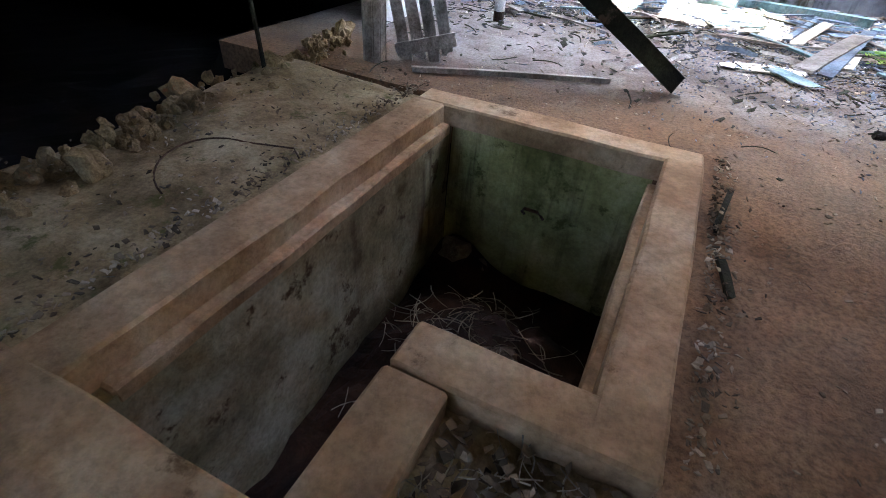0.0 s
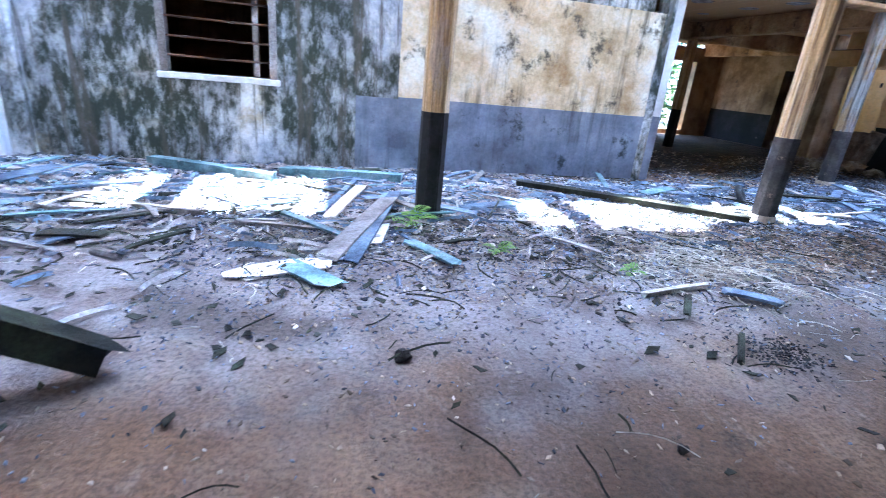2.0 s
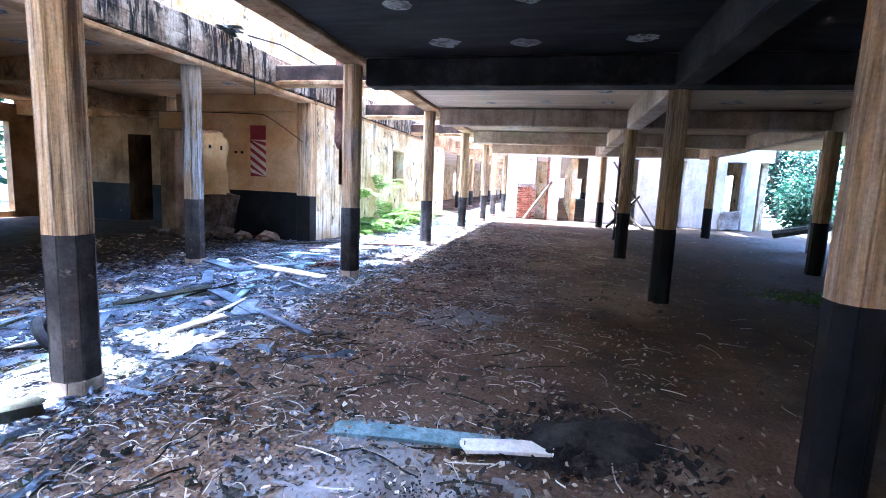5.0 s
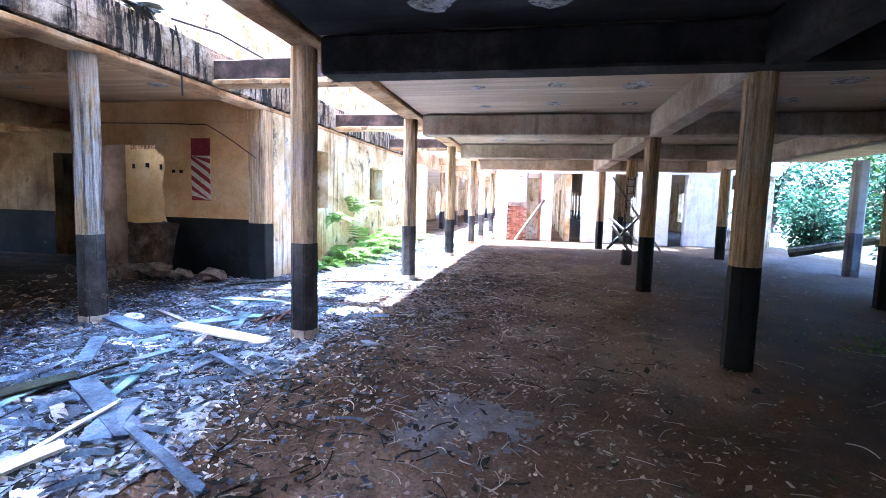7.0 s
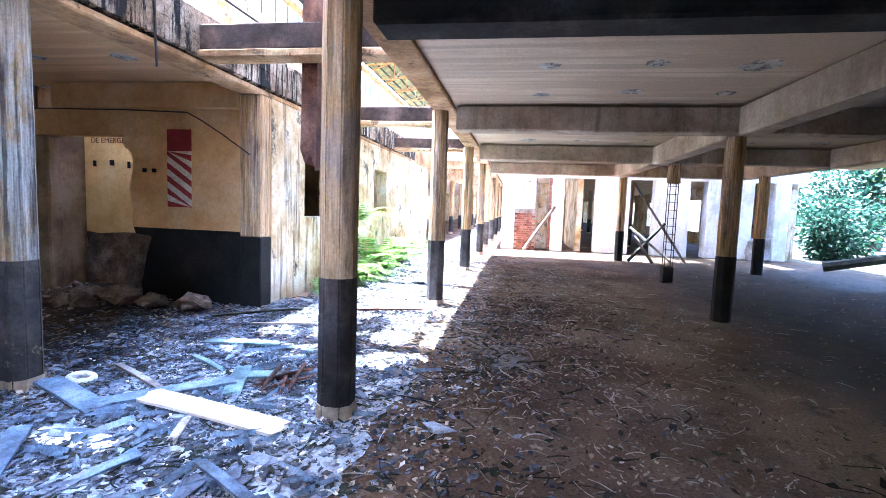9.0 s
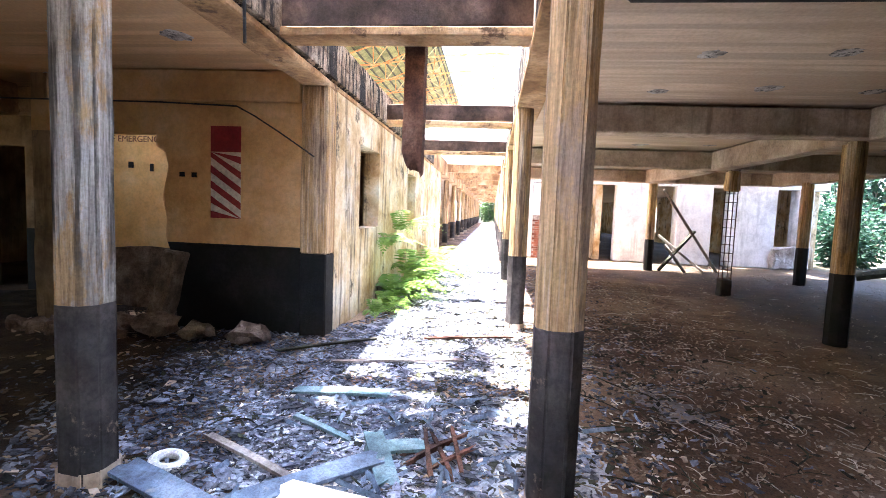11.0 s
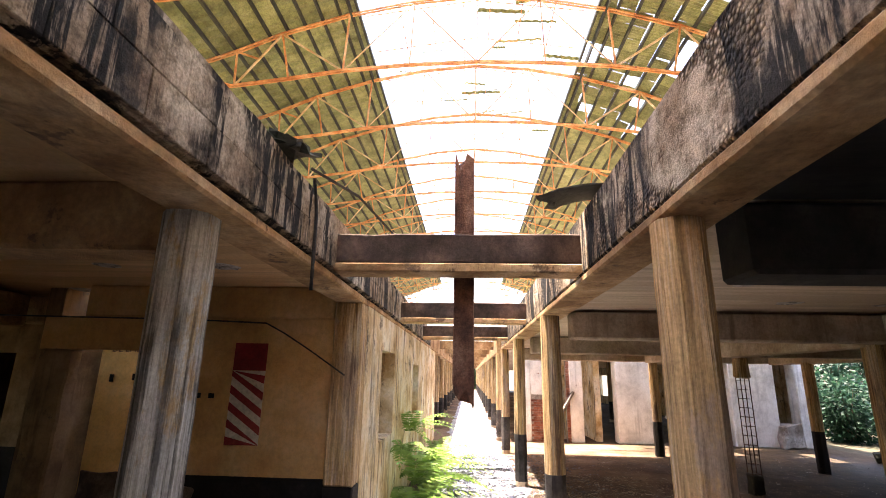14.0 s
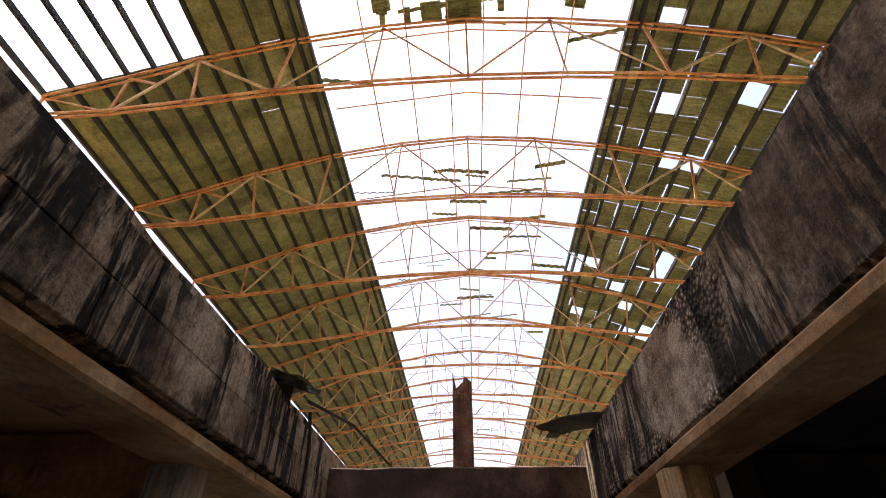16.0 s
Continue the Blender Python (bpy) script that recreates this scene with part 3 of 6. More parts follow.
# added partition that blocks light from the bay, coloured black like its shade
wall_pieces("wall_bay_south", "x", 2.3, 0.2, -3.0, 3.25, -0.6, CEIL, [], M["shade_tone"], "added black wall that keeps light out of the dark bay")
wall_pieces("wall_bay", "x", 8.2, 0.2, -3.0, 3.057, -0.6, TOP, [], M["shade_tone"], "plain wall between the dark bay and the end room, painted black as shade")
# painted dado and cream field laid on the long wall east of the window
structure("wall_paint", boxes((7.50, 11.05, WALLY - 0.012, WALLY - 0.002, 0.92, 2.26)), M["stain_wall"], "cream upper paint streaked with brown and black", "wall paint")
structure("wall_dado", boxes((7.50, 11.05, WALLY - 0.012, WALLY - 0.002, 0.02, 0.917)), M["dado_blue"], "blue-grey painted dado on the long wall", "dado")
structure("wall_dado_patch", worn_box(6.98, 7.50, WALLY - 0.010, WALLY - 0.002, 0.02, 0.90, 0.12, 0.004, 0), M["dado_blue"], "last patch of blue-grey dado, flaked", "dado")

structure("corner_pilaster", worn_box(3.303, 3.50, WALLY - 0.14, WALLY - 0.003, 0, CEIL - 0.08, 0.25, 0.008, 0.015, 2), M["mould_wall"], "mouldy pilaster in the corner of the strip", "column")

# window with iron bars
win = tagged(empty("window_1", 5.3, WALLY, 1.0), "barred window opening with weathered frame in the mouldy wall", "window", kind="structure")
for b6 in ((4.82, 4.90, WALLY - 0.03, WALLY + 0.1, 0.98, 2.28), (5.98, 6.06, WALLY - 0.03, WALLY + 0.1, 0.98, 2.28), (4.90, 5.98, WALLY - 0.03, WALLY + 0.1, 2.22, 2.28), (5.80, 5.86, WALLY + 0.02, WALLY + 0.08, 1.02, 2.22)):
    part("window_frame", boxes(b6), M["wood_grey"], win)
part("window_sill", worn_box(4.78, 6.10, WALLY - 0.06, WALLY + 0.12, 0.93, 1.0, 0.2, 0.006, 0.01), M["white_wall"], win)
for k in range(6):
    bm = bmesh.new()
    tube(bm, [(4.86, WALLY + 0.0, 1.18 + 0.2 * k), (5.44, WALLY - 0.004, 1.175 + 0.2 * k), (6.02, WALLY + 0.0, 1.18 + 0.2 * k)], 0.011)
    part("bar", bm, M["iron"], win)

# slabs
bm = boxes((-3.0, 3.9, -0.9, 9.16, CEIL, TOP), (3.9, 11.2, -0.9, 7.2, CEIL, TOP), (11.2, 27.05, -0.9, 9.16, CEIL, TOP), (23.4, 27.05, 17.3, 20.2, CEIL + 0.1, TOP), (23.4, 27.05, WALLY + 0.02, 17.3, CEIL + 0.1, TOP))
structure("ceiling", bm, M["ceiling"], "limewashed board-marked concrete ceiling with bare patches", "ceiling")
structure("ceiling_room", boxes((2.6, 18.2, WALLY + 0.02, 20.2, CEIL + 0.1, TOP), (18.2, 18.9, WALLY + 0.02, 12.3, CEIL + 0.1, TOP), (18.2, 18.9, 15.0, 20.2, CEIL + 0.1, TOP), (18.9, 23.4, WALLY + 0.02, 20.2, CEIL + 0.1, TOP)), M["ceiling_room"], "apricot-painted ceiling of the side room", "ceiling")
# first box is black only as the bay's shade; second is sooty too
structure("ceiling_sooty", boxes((-3.0, 3.9, 2.5, 8.2, CEIL - 0.02, CEIL - 0.004), (11.2, 14.97, -0.9, 9.13, CEIL - 0.02, CEIL - 0.004)), M["ceiling_soot_shade"], "sooty stretch of the concrete ceiling, blackened further as shade", "ceiling")
# bare round patches round old lamp points
bm = bmesh.new()
for cx in [x + dx for x in LINES[1:] for dx in (0.75, 1.9, 3.05)]:
    for cy in (1.9, 2.95, 4.0, 6.0, 7.05, 8.1, 12.6, 13.7, 14.8):
        low = CEIL - 0.026 if cx < 14.9 else CEIL - 0.006
        if cy > 11:
            low = CEIL + 0.094
            if cx < 11.5:
                continue
        if cx > 26.5 or cx < 11.5 and 1 < cy < 11:
            continue
        px, py, rad = cx + rng.uniform(-0.12, 0.12), cy + rng.uniform(-0.12, 0.12), rng.uniform(0.10, 0.20)
        n = 18
        ring = [bm.verts.new((px + rad * (1 + 0.45 * noise.noise((px * 3 + math.cos(k) * 2, py, k * 1.0))) * math.cos(k * math.tau / n), py + rad * (1 + 0.4 * noise.noise((px, py * 3, k * 1.3))) * math.sin(k * math.tau / n), low)) for k in range(n)]
        bm.faces.new(ring[::-1])
tagged(structure("ceiling_patches", bm, M["spot"], "pale bare patches where ceiling lamps were torn out", "ceiling"), kind="structure")

# edge beams along the open strip, with block faces
for y0, y1, x0, nm in ((9.16, 9.45, -3.0, "south"), (WALLY, WALLY + 0.30, 2.6, "north")):
    bm = worn_box(x0 if nm == "south" else 11.2, 27.05, y0, y1, CEIL + (0.0 if nm == "south" else 0.02), TOP + 0.02, 0.22, 0.02, 0.02, 3)
    structure("edge_beam_" + nm, bm, M["pebble"] if nm == "south" else M["block"], "weathered concrete edge beam with black mould runs", "beam")
    structure("soffit_" + nm, worn_box(max(x0, 2.6), 27.05, y0 - 0.005, y1 + 0.005, CEIL - 0.07, CEIL - 0.002, 0.4, 0.006, 0.015, 5), M["soffit"], "cream-painted underside of the edge beam", "beam")
structure("edge_beam_wall", worn_box(2.6, 11.2, WALLY, WALLY + 0.30, CEIL, TOP + 0.02, 0.25, 0.02, 0.02, 3), M["block"], "weathered concrete beam over the long wall", "beam")

# block courses on the strip side of the edge beams
bl = bmesh.new()
box(bl, -0.198, 0.198, -0.008, 0.02, -0.0985, 0.0985)
bmesh.ops.bevel(bl, geom=list(bl.edges), offset=0.004, segments=1, affect="EDGES")
block_mesh = mesh_of("block", bl, M["block"])
for beam, y in ((bpy.data.objects["edge_beam_north"], WALLY - 0.010),):
    for row in range(2):
        for k in range(34):
            x = 12.1 + 0.4 * k + 0.2 * row
            piece("block", block_mesh, beam, Matrix.Translation((x, y + rng.uniform(-0.002, 0.003), 2.93 + 0.2 * row)) @ Euler((rng.uniform(-0.01, 0.01), 0, rng.uniform(-0.005, 0.005) + (math.pi if y < 10 else 0))).to_matrix().to_4x4())
# beams of the slab
for i, x in enumerate(LINES):
    lo = 2.45
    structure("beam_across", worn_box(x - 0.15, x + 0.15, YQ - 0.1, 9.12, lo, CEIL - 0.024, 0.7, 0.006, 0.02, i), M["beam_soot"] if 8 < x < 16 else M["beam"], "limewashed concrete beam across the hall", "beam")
    if x > 11:
        structure("beam_across", worn_box(x - 0.14, x + 0.14, WALLY + 0.31, 20.1, 2.55, CEIL + 0.096, 0.9, 0.006, 0.02, i), M["soffit"], "cream-painted concrete beam of the side room", "beam")
for y in (YR, YQ):
    for x0, x1 in zip(LINES, LINES[1:]):
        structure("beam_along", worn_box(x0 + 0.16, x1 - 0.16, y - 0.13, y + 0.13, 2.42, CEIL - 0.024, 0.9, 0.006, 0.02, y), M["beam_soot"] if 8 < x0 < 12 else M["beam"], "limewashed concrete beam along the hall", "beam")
structure("beam_room", worn_box(11.4, 18.7, 15.9, 16.16, 2.5, CEIL + 0.09, 0.9, 0.006, 0.02, 4), M["soffit"], "cream-painted beam through the side room", "beam")

# beams over the open strip
for k in (-4, -3, -2, 0, 1, 2):
    x = 16.83 + 3.81 * k + (0.1 if k > 0 else 0)
    cb = tagged(empty("cross_beam", x, 10.4, 2.81), "aged timber-clad beam spanning the open strip", "beam", "beams over the open strip", "structure")
    part("body", worn_box(x - 0.11, x + 0.11, 9.44, WALLY + 0.01, 2.885, 3.135, 0.16, 0.012, 0.012, k), M["wood_beam"], cb)
    part("lower_edge", worn_box(x - 0.13, x + 0.13, 9.452, WALLY - 0.006, 2.81, 2.883, 0.16, 0.006, 0.008, k + 3), M["soffit"], cb, "cream lower edge strip")


def column_profile(w, chamfer):
    """A square with stepped chamfers, anticlockwise."""
    h, c = w / 2, chamfer
    q = [(h, h - c - 0.016), (h - 0.007, h - c - 0.011), (h - 0.007, h - c - 0.003), (h - 0.002, h - c), (h - c, h - 0.002), (h - c - 0.003, h - 0.007), (h - c - 0.011, h - 0.007), (h - c - 0.016, h)]
    pts = []
    for k in range(4):
        a = k * math.pi / 2
        pts += [(x * math.cos(a) - y * math.sin(a), x * math.sin(a) + y * math.cos(a)) for x, y in q]
    return pts


def shaft(z0, z1, w, chamfer, seed, amount=0.003):
    bm = bmesh.new()
    prof = column_profile(w, chamfer)
    n = max(2, int((z1 - z0) / 0.14))
    rings = []
    for k in range(n + 1):
        z = z0 + (z1 - z0) * k / n
        ring = []
        for x, y in prof:
            d = 1 + amount * 8 * noise.noise((x * 9 + seed, y * 9, z * 4))
            ring.append(bm.verts.new((x * d, y * d, z)))
        rings.append(ring)
    m = len(prof)
    for a, b in zip(rings, rings[1:]):
        for k in range(m):
            bm.faces.new((a[k], a[(k + 1) % m], b[(k + 1) % m], b[k]))
    bm.faces.new(rings[0][::-1])
    bm.faces.new(rings[-1])
    return bm


def column(x, y, w, band, top, band_mat, shaft_mat, label, seed, group):
    col = tagged(empty("column", x, y, 0), label, "column", group)
    a = part("painted_base", shaft(0.0, band, w, 0.055, seed), band_mat, None, "dark painted lower part, scuffed")
    b = part("shaft", shaft(band + 0.001, top, w * 0.985, 0.055, seed + 3), shaft_mat, None, "ochre paint with flaked corners")
    some = [a, b]
    if band_mat is M["grey_band"]:
        some.append(part("foot", shaft(0.0, 0.10 + 0.04 * noise.noise((x, y, 0)), w * 1.03, 0.045, seed + 9, 0.008), M["beam"], None, "bare chipped concrete foot"))
    for o in some:
        o.parent = col
    return col


for i, x in enumerate(LINES[1:]):
    if x > 4:
        column(x + 0.02, YA, 0.225, 0.93, CEIL - 0.07, M["black"] if x < 8 else M["grey_band"], M["yellow"], "chamfered ochre concrete column with a dark painted base beside the open strip", 5.0 * i, "columns beside the open strip")
    if x > 8 and x != 22.85:
        column(x + 0.20, YR - (0.2 if x > 25 else 0), 0.225, 0.88, 2.45, M["black"], M["yellow"], "chamfered ochre concrete column with a black painted base in the hall", 7.0 * i + 1, "columns inside the hall")
    if x in (18.94, 22.85):
        column(x - 0.2 if x < 20 else 25.2, YQ + 0.1, 0.23, 0.9, 2.45, M["black"], M["yellow"], "ochre concrete column with a black base near the overgrown side", 3.0 * i + 2, "columns at the overgrown side")
column(15.06, YB, 0.235, 0.93, CEIL - 0.07, M["grey_band"], M["weathered"], "pale weathered column with a grey base and a broken plinth", 31.0, "columns beside the open strip")
column(11.32, YB, 0.26, 0.93, CEIL - 0.07, M["dado_blue"], M["white_wall"], "pale pilaster at the end of the long wall, blue-grey base", 37.0, "columns beside the open strip")
column(18.75, 0.95, 0.30, 0.93, 2.45, M["dado_blue"], M["white_wall"], "whitewashed pillar with a blue-grey base at the overgrown side", 43.0, "pillars of the overgrown side")
column(22.6, 0.6, 0.26, 0.93, 2.45, M["dado_blue"], M["white_wall"], "whitewashed pillar with a blue-grey base at the overgrown side", 47.0, "pillars of the overgrown side")
column(15.13, 16.03, 0.23, 0.93, 2.5, M["black"], M["yellow"], "ochre column with a black base in the side room", 41.0, "columns of the side room")

# painted wall of the side room, broken through at one end
SX = 17.98


def torn(z):
    """How far the broken wall still reaches at height z."""
    return 13.36 + 0.08 * noise.noise((z * 3, 2, 0)) - (0.14 * max(0.0, 1.1 - z) / 1.1) + (0.1 if z > 2 else 0)


def torn_wall(z0, z1, thick0, thick1):
    bm = bmesh.new()
    n = max(2, int((z1 - z0) / 0.07))
    rows = []
    for k in range(n + 1):
        z = z0 + (z1 - z0) * k / n
        e = torn(z)
        rows.append([bm.verts.new(p) for p in ((SX + thick0, WALLY + 0.305, z), (SX + thick0, e, z), (SX + thick1, e + 0.05 * noise.noise((z * 7, 0, 4)), z), (SX + thick1, WALLY + 0.305, z))])
    for a, b in zip(rows, rows[1:]):
        for k in range(4):
            bm.faces.new((a[k], a[(k + 1) % 4], b[(k + 1) % 4], b[k]))
    bm.faces.new(rows[0][::-1])
    bm.faces.new(rows[-1])
    return bm


structure("wall_sign_upper", torn_wall(0.99, 2.2, 0, 0.2), M["sign_wall"], "apricot-painted wall torn open at one end", "wall")
structure("wall_sign_dado", torn_wall(0.0, 0.988, 0.004, 0.2), M["black"], "black painted dado of the broken wall", "dado")
structure("wall_sign_lintel", worn_box(SX, SX + 0.2, WALLY + 0.305, 15.0, 2.201, 2.55, 0.2, 0.008, 0), M["sign_wall"], "apricot-painted wall left over the torn opening", "wall")
structure("wall_sign_jamb", worn_box(SX, SX + 0.2, 14.64, 15.0, 0, 2.2, 0.08, 0.03, 0.02, 6), M["brown_wall"], "ragged brown jamb of the torn opening", "wall")
structure("wall_return", boxes((SX + 0.2, 19.6, 15.0, 15.2, 0, 2.9)), M["brown_wall"], "brown return wall behind the torn opening", "wall")
pil = tagged(empty("pilaster", SX, YB, 0), "ochre corner pilaster with a black base", "column")
part("painted_base", worn_box(SX - 0.05, SX + 0.22, WALLY, WALLY + 0.30, 0, 0.93, 0.15, 0.006, 0.015, 4), M["black"], pil)
part("shaft", worn_box(SX - 0.05, SX + 0.22, WALLY, WALLY + 0.30, 0.932, CEIL - 0.07, 0.15, 0.006, 0.015, 5), M["yellow"], pil)
structure("wall_far_room", boxes((SX + 0.92, SX + 1.1, 12.3, 14.99, 0, 2.72)), M["ochre_wall"], "ochre wall of the next room with fallen plaster below", "wall")
wall_pieces("wall_brown", "y", 19.6, 0.22, 15.2, 20.2, 0, CEIL, [(16.8, 17.5, 0, 2.2)], M["brown_wall"], "brown stained wall with a dark doorway")
structure("wall_brown_dado", boxes((19.584, 19.597, 15.21, 16.79, 0, 0.95), (19.584, 19.597, 17.51, 20.0, 0, 0.95)), M["black"], "black dado on the brown wall", "dado")
wall_pieces("wall_room_north", "x", 20.0, 0.2, 2.6, 31, 0, CEIL, [(13.9, 16.2, 0.15, 2.35), (16.5, 18.6, 0.15, 2.35)], M["brown_wall"], "stained outer wall with openings onto greenery")
wall_pieces("wall_room_east", "y", 23.5, 0.2, WALLY + 0.2, 20.0, 0, CEIL, [], M["brown_wall"], "plain wall closing the dark rooms")
wall_pieces("wall_room_mid", "y", 11.1, 0.18, WALLY + 0.25, 20.0, 0, CEIL, [], M["brown_wall"], "plain wall between the side rooms")
wall_pieces("wall_strip", "x", WALLY, 0.24, SX + 0.22, 27.05, 0, CEIL - 0.07, [(19.2, 20.3, 1.17, 2.3), (22.8, 23.8, 1.2, 2.2)], M["stain_wall"], "pale stained wall with small window holes along the open strip")

# ---- far block beyond the cross passage ----
FX = 29.4
pieces = [(8.35, 8.8), (6.68, 7.1), (4.5, 5.62), (2.6, 3.7), (0.64, 2.05), (-0.45, 0.0)]
for y0, y1 in pieces:
    structure("pier", worn_box(FX, FX + 0.5, y0, y1, 0, 3.3, 0.4, 0.01, 0.03, y0), M["white_wall"], "broad whitewashed pier of the next block", "column")
structure("lintel_far", boxes((FX + 0.02, FX + 0.45, -0.9, 8.35, 2.55, 3.3)), M["white_wall"], "whitewashed beam over the piers of the next block", "beam")
structure("slab_far", boxes((FX + 0.45, 86, -0.9, 9.14, CEIL, TOP), (27.05, 86, WALLY + 0.02, 20.2, CEIL + 0.1, TOP)), M["ceiling"], "limewashed ceiling of the next block", "ceiling")
structure("edge_beam_far", boxes((FX, 86, 9.16, 9.45, CEIL - 0.05, TOP), (27.05, 86, WALLY, WALLY + 0.3, CEIL - 0.05, TOP)), M["soffit"], "pale edge beams of the next block", "beam")
for k in range(14):
    x = 29.6 + 3.9 * k
    column(x, YA, 0.23, 0.93, CEIL - 0.05, M["grey_band"], M["yellow"], "ochre column with a grey base in the next block", 2.0 * k + 60, "columns of the next block")
    column(x, YB, 0.23, 0.93, CEIL - 0.05, M["grey_band"], M["yellow"], "ochre column with a grey base in the next block", 2.0 * k + 61, "columns of the next block")
    if k > 0:
        column(x, 3.6, 0.23, 0.93, CEIL, M["grey_band"], M["yellow"], "ochre column with a grey base in the next block", 2.0 * k + 62, "columns of the next block")
    structure("cross_beam_far", boxes((x + 1.8, x + 2.05, 9.46, WALLY - 0.005, 2.95, 3.26)), M["soffit"], "pale beam spanning the open strip far off", "beam")
wall_pieces("wall_far_strip", "x", WALLY + 0.02, 0.2, 27.05, FX, 0, CEIL - 0.06, [], M["stain_wall"], "pale stained wall along the open strip")
wall_pieces("wall_far_inner", "x", 6.0, 0.2, FX + 0.5, 60, 0, CEIL, [(34, 36, 0, 2.1), (40, 42, 0, 2.1), (47, 50, 0, 2.1)], M["stain_wall"], "dim partition inside the next block")
wall_pieces("wall_far_side", "x", -0.9, 0.2, FX + 0.5, 86, 0, CEIL, [(33, 35, 0.6, 2.2), (38, 41, 0.6, 2.2), (45, 48, 0.6, 2.2), (52, 56, 0.6, 2.2)], M["stain_wall"], "outer wall of the next block with window holes")
wall_pieces("wall_far_room", "x", 15.5, 0.2, 27.05, 86, 0, CEIL, [(33, 35, 0, 2.2), (40, 43, 0, 2.2), (50, 54, 0, 2.2)], M["stain_wall"], "dim wall behind the far columns")

# ---- roof ----
RC, HALF = 10.15, 9.85
ARCH = [(9.85, 11.75), (8.05, 12.4), (6.55, 13.05), (4.30, 13.75), (2.1, 14.2), (0.0, 14.4)]
LOWER = [(9.85, 11.05), (8.0, 11.1), (6.2, 11.33), (4.40, 11.6), (2.2, 11.78), (0.0, 11.85)]


def rail(points, x, w, h):
    """One unbroken bar through points (y, z) at x."""
    bm = bmesh.new()
    rings = []
    for y, z in points:
        rings.append([bm.verts.new((x + i * w / 2, y, z + j * h / 2)) for i, j in ((-1, -1), (1, -1), (1, 1), (-1, 1))])
    for p, q in zip(rings, rings[1:]):
        for k in range(4):
            bm.faces.new((p[k], p[(k + 1) % 4], q[(k + 1) % 4], q[k]))
    bm.faces.new(rings[0][::-1])
    bm.faces.new(rings[-1])
    bmesh.ops.recalc_face_normals(bm, faces=bm.faces)
    return bm


truss = tagged(empty("roof_truss", 0, RC, 0), "arched orange-painted steel lattice truss under the roof", "truss", "trusses of the arched roof")
for s in (-1, 1):
    up, low = [(s * y, z) for y, z in ARCH], [(s * y, z) for y, z in LOWER]
    for nm, line, mt in (("upper_chord", up, M["orange"]), ("lower_chord", low, M["orange"])):
        for x in (-0.055, 0.055):
            part(nm, rail(line, x, 0.045, 0.055), mt).parent = truss
    webs = [(up[0], low[0]), (up[1], low[1]), (low[1], up[2]), (up[2], low[3]), (low[3], up[3]), (up[2], low[2]), (up[1], ((low[1][0] + up[2][0]) / 2, 12.1)),
            (low[3], up[4]), (up[4], low[4]), (up[4], low[5]), (up[0], low[1])]
    for k, (a, b) in enumerate(webs):
        bm = bmesh.new()
        bar(bm, (0, a[0], a[1]), (0, b[0], b[1]), *((0.035, 0.03) if k > 6 else (0.06, 0.045)), (1, 0, 0))
        part("strut", bm, M["cream_steel"] if k in (2, 3, 7) else M["orange"]).parent = truss
bm = bmesh.new()
bar(bm, (0, 0, 14.4), (0, 0, 11.85), 0.045, 0.035, (1, 0, 0))
part("king_post", bm, M["orange"]).parent = truss
truss.matrix_basis = Matrix.Translation((18.94 - 3.81 * 4, RC, 0))
for k in range(-3, 17):
    copy_thing(truss, Matrix.Translation((18.94 + 3.81 * k, RC, 0)))


def arch_point(s):
    """A place on the upper chord, s metres along it from the eaves."""
    for (y0, z0), (y1, z1) in zip(ARCH, ARCH[1:]):
        d = math.hypot(y1 - y0, z1 - z0)
        if s <= d:
            f = s / d
            return y0 + (y1 - y0) * f, z0 + (z1 - z0) * f, math.atan2(z1 - z0, y0 - y1)
        s -= d
    return 0.0, 14.4, 0.0


roof = tagged(empty("roof", 40, RC, 14), "arched roof of green sheets with an open, stripped skylight along the ridge", "roof", kind="structure")
X0, X1 = 3.0, 80.0
steps = [0.0 + 0.62 * k for k in range(11)]
for side in (-1, 1):
    for k, s in enumerate(steps):
        y, z, a = arch_point(s)
        bm = bmesh.new()
        bar(bm, (X0, RC + side * y, z + 0.09), (X1, RC + side * y, z + 0.08), 0.075, 0.13)
        part("purlin", bm, M["purlin"], roof)
    for s in (7.6, 8.7, 9.8):
        y, z, a = arch_point(s)
        bm = bmesh.new()
        bar(bm, (X0, RC + side * y, z + 0.06), (X1, RC + side * y, z + 0.06), 0.03, 0.035)
        part("glazing_rail", bm, M["orange"], roof)
    bm = bmesh.new()
    bar(bm, (X0, RC + side * 4.25, 13.82), (X1, RC + side * 4.25, 13.82), 0.06, 0.22)
    part("skylight_curb", bm, M["purlin"], roof)
for side in (-1, 1):
    bm = bmesh.new()
    for k in range(36):
        x = 4.0 + 1.905 * k
        (ya, za, _), (yb, zb, _) = arch_point(6.4), arch_point(10.4)
        bar(bm, (x, RC + side * ya, za + 0.1), (x, RC + side * yb, zb + 0.1), 0.022, 0.03, (1, 0, 0))
    part("glazing_bars", bm, M["orange"], roof)


def sheet_mesh(width, length):
    bm = bmesh.new()
    n = 10
    rows = []
    for i in range(n + 1):
        u = -length / 2 + length * i / n
        w = 0.022 * (1 if i % 2 else -1)
        rows.append([bm.verts.new((u, v, w + t)) for v, t in ((-width / 2, 0), (width / 2, 0), (width / 2, 0.012), (-width / 2, 0.012))])
    for a, b in zip(rows, rows[1:]):
        for k in range(4):
            bm.faces.new((a[k], a[(k + 1) % 4], b[(k + 1) % 4], b[k]))
    return mesh_of("roof_sheet", bm, M["sheet"])


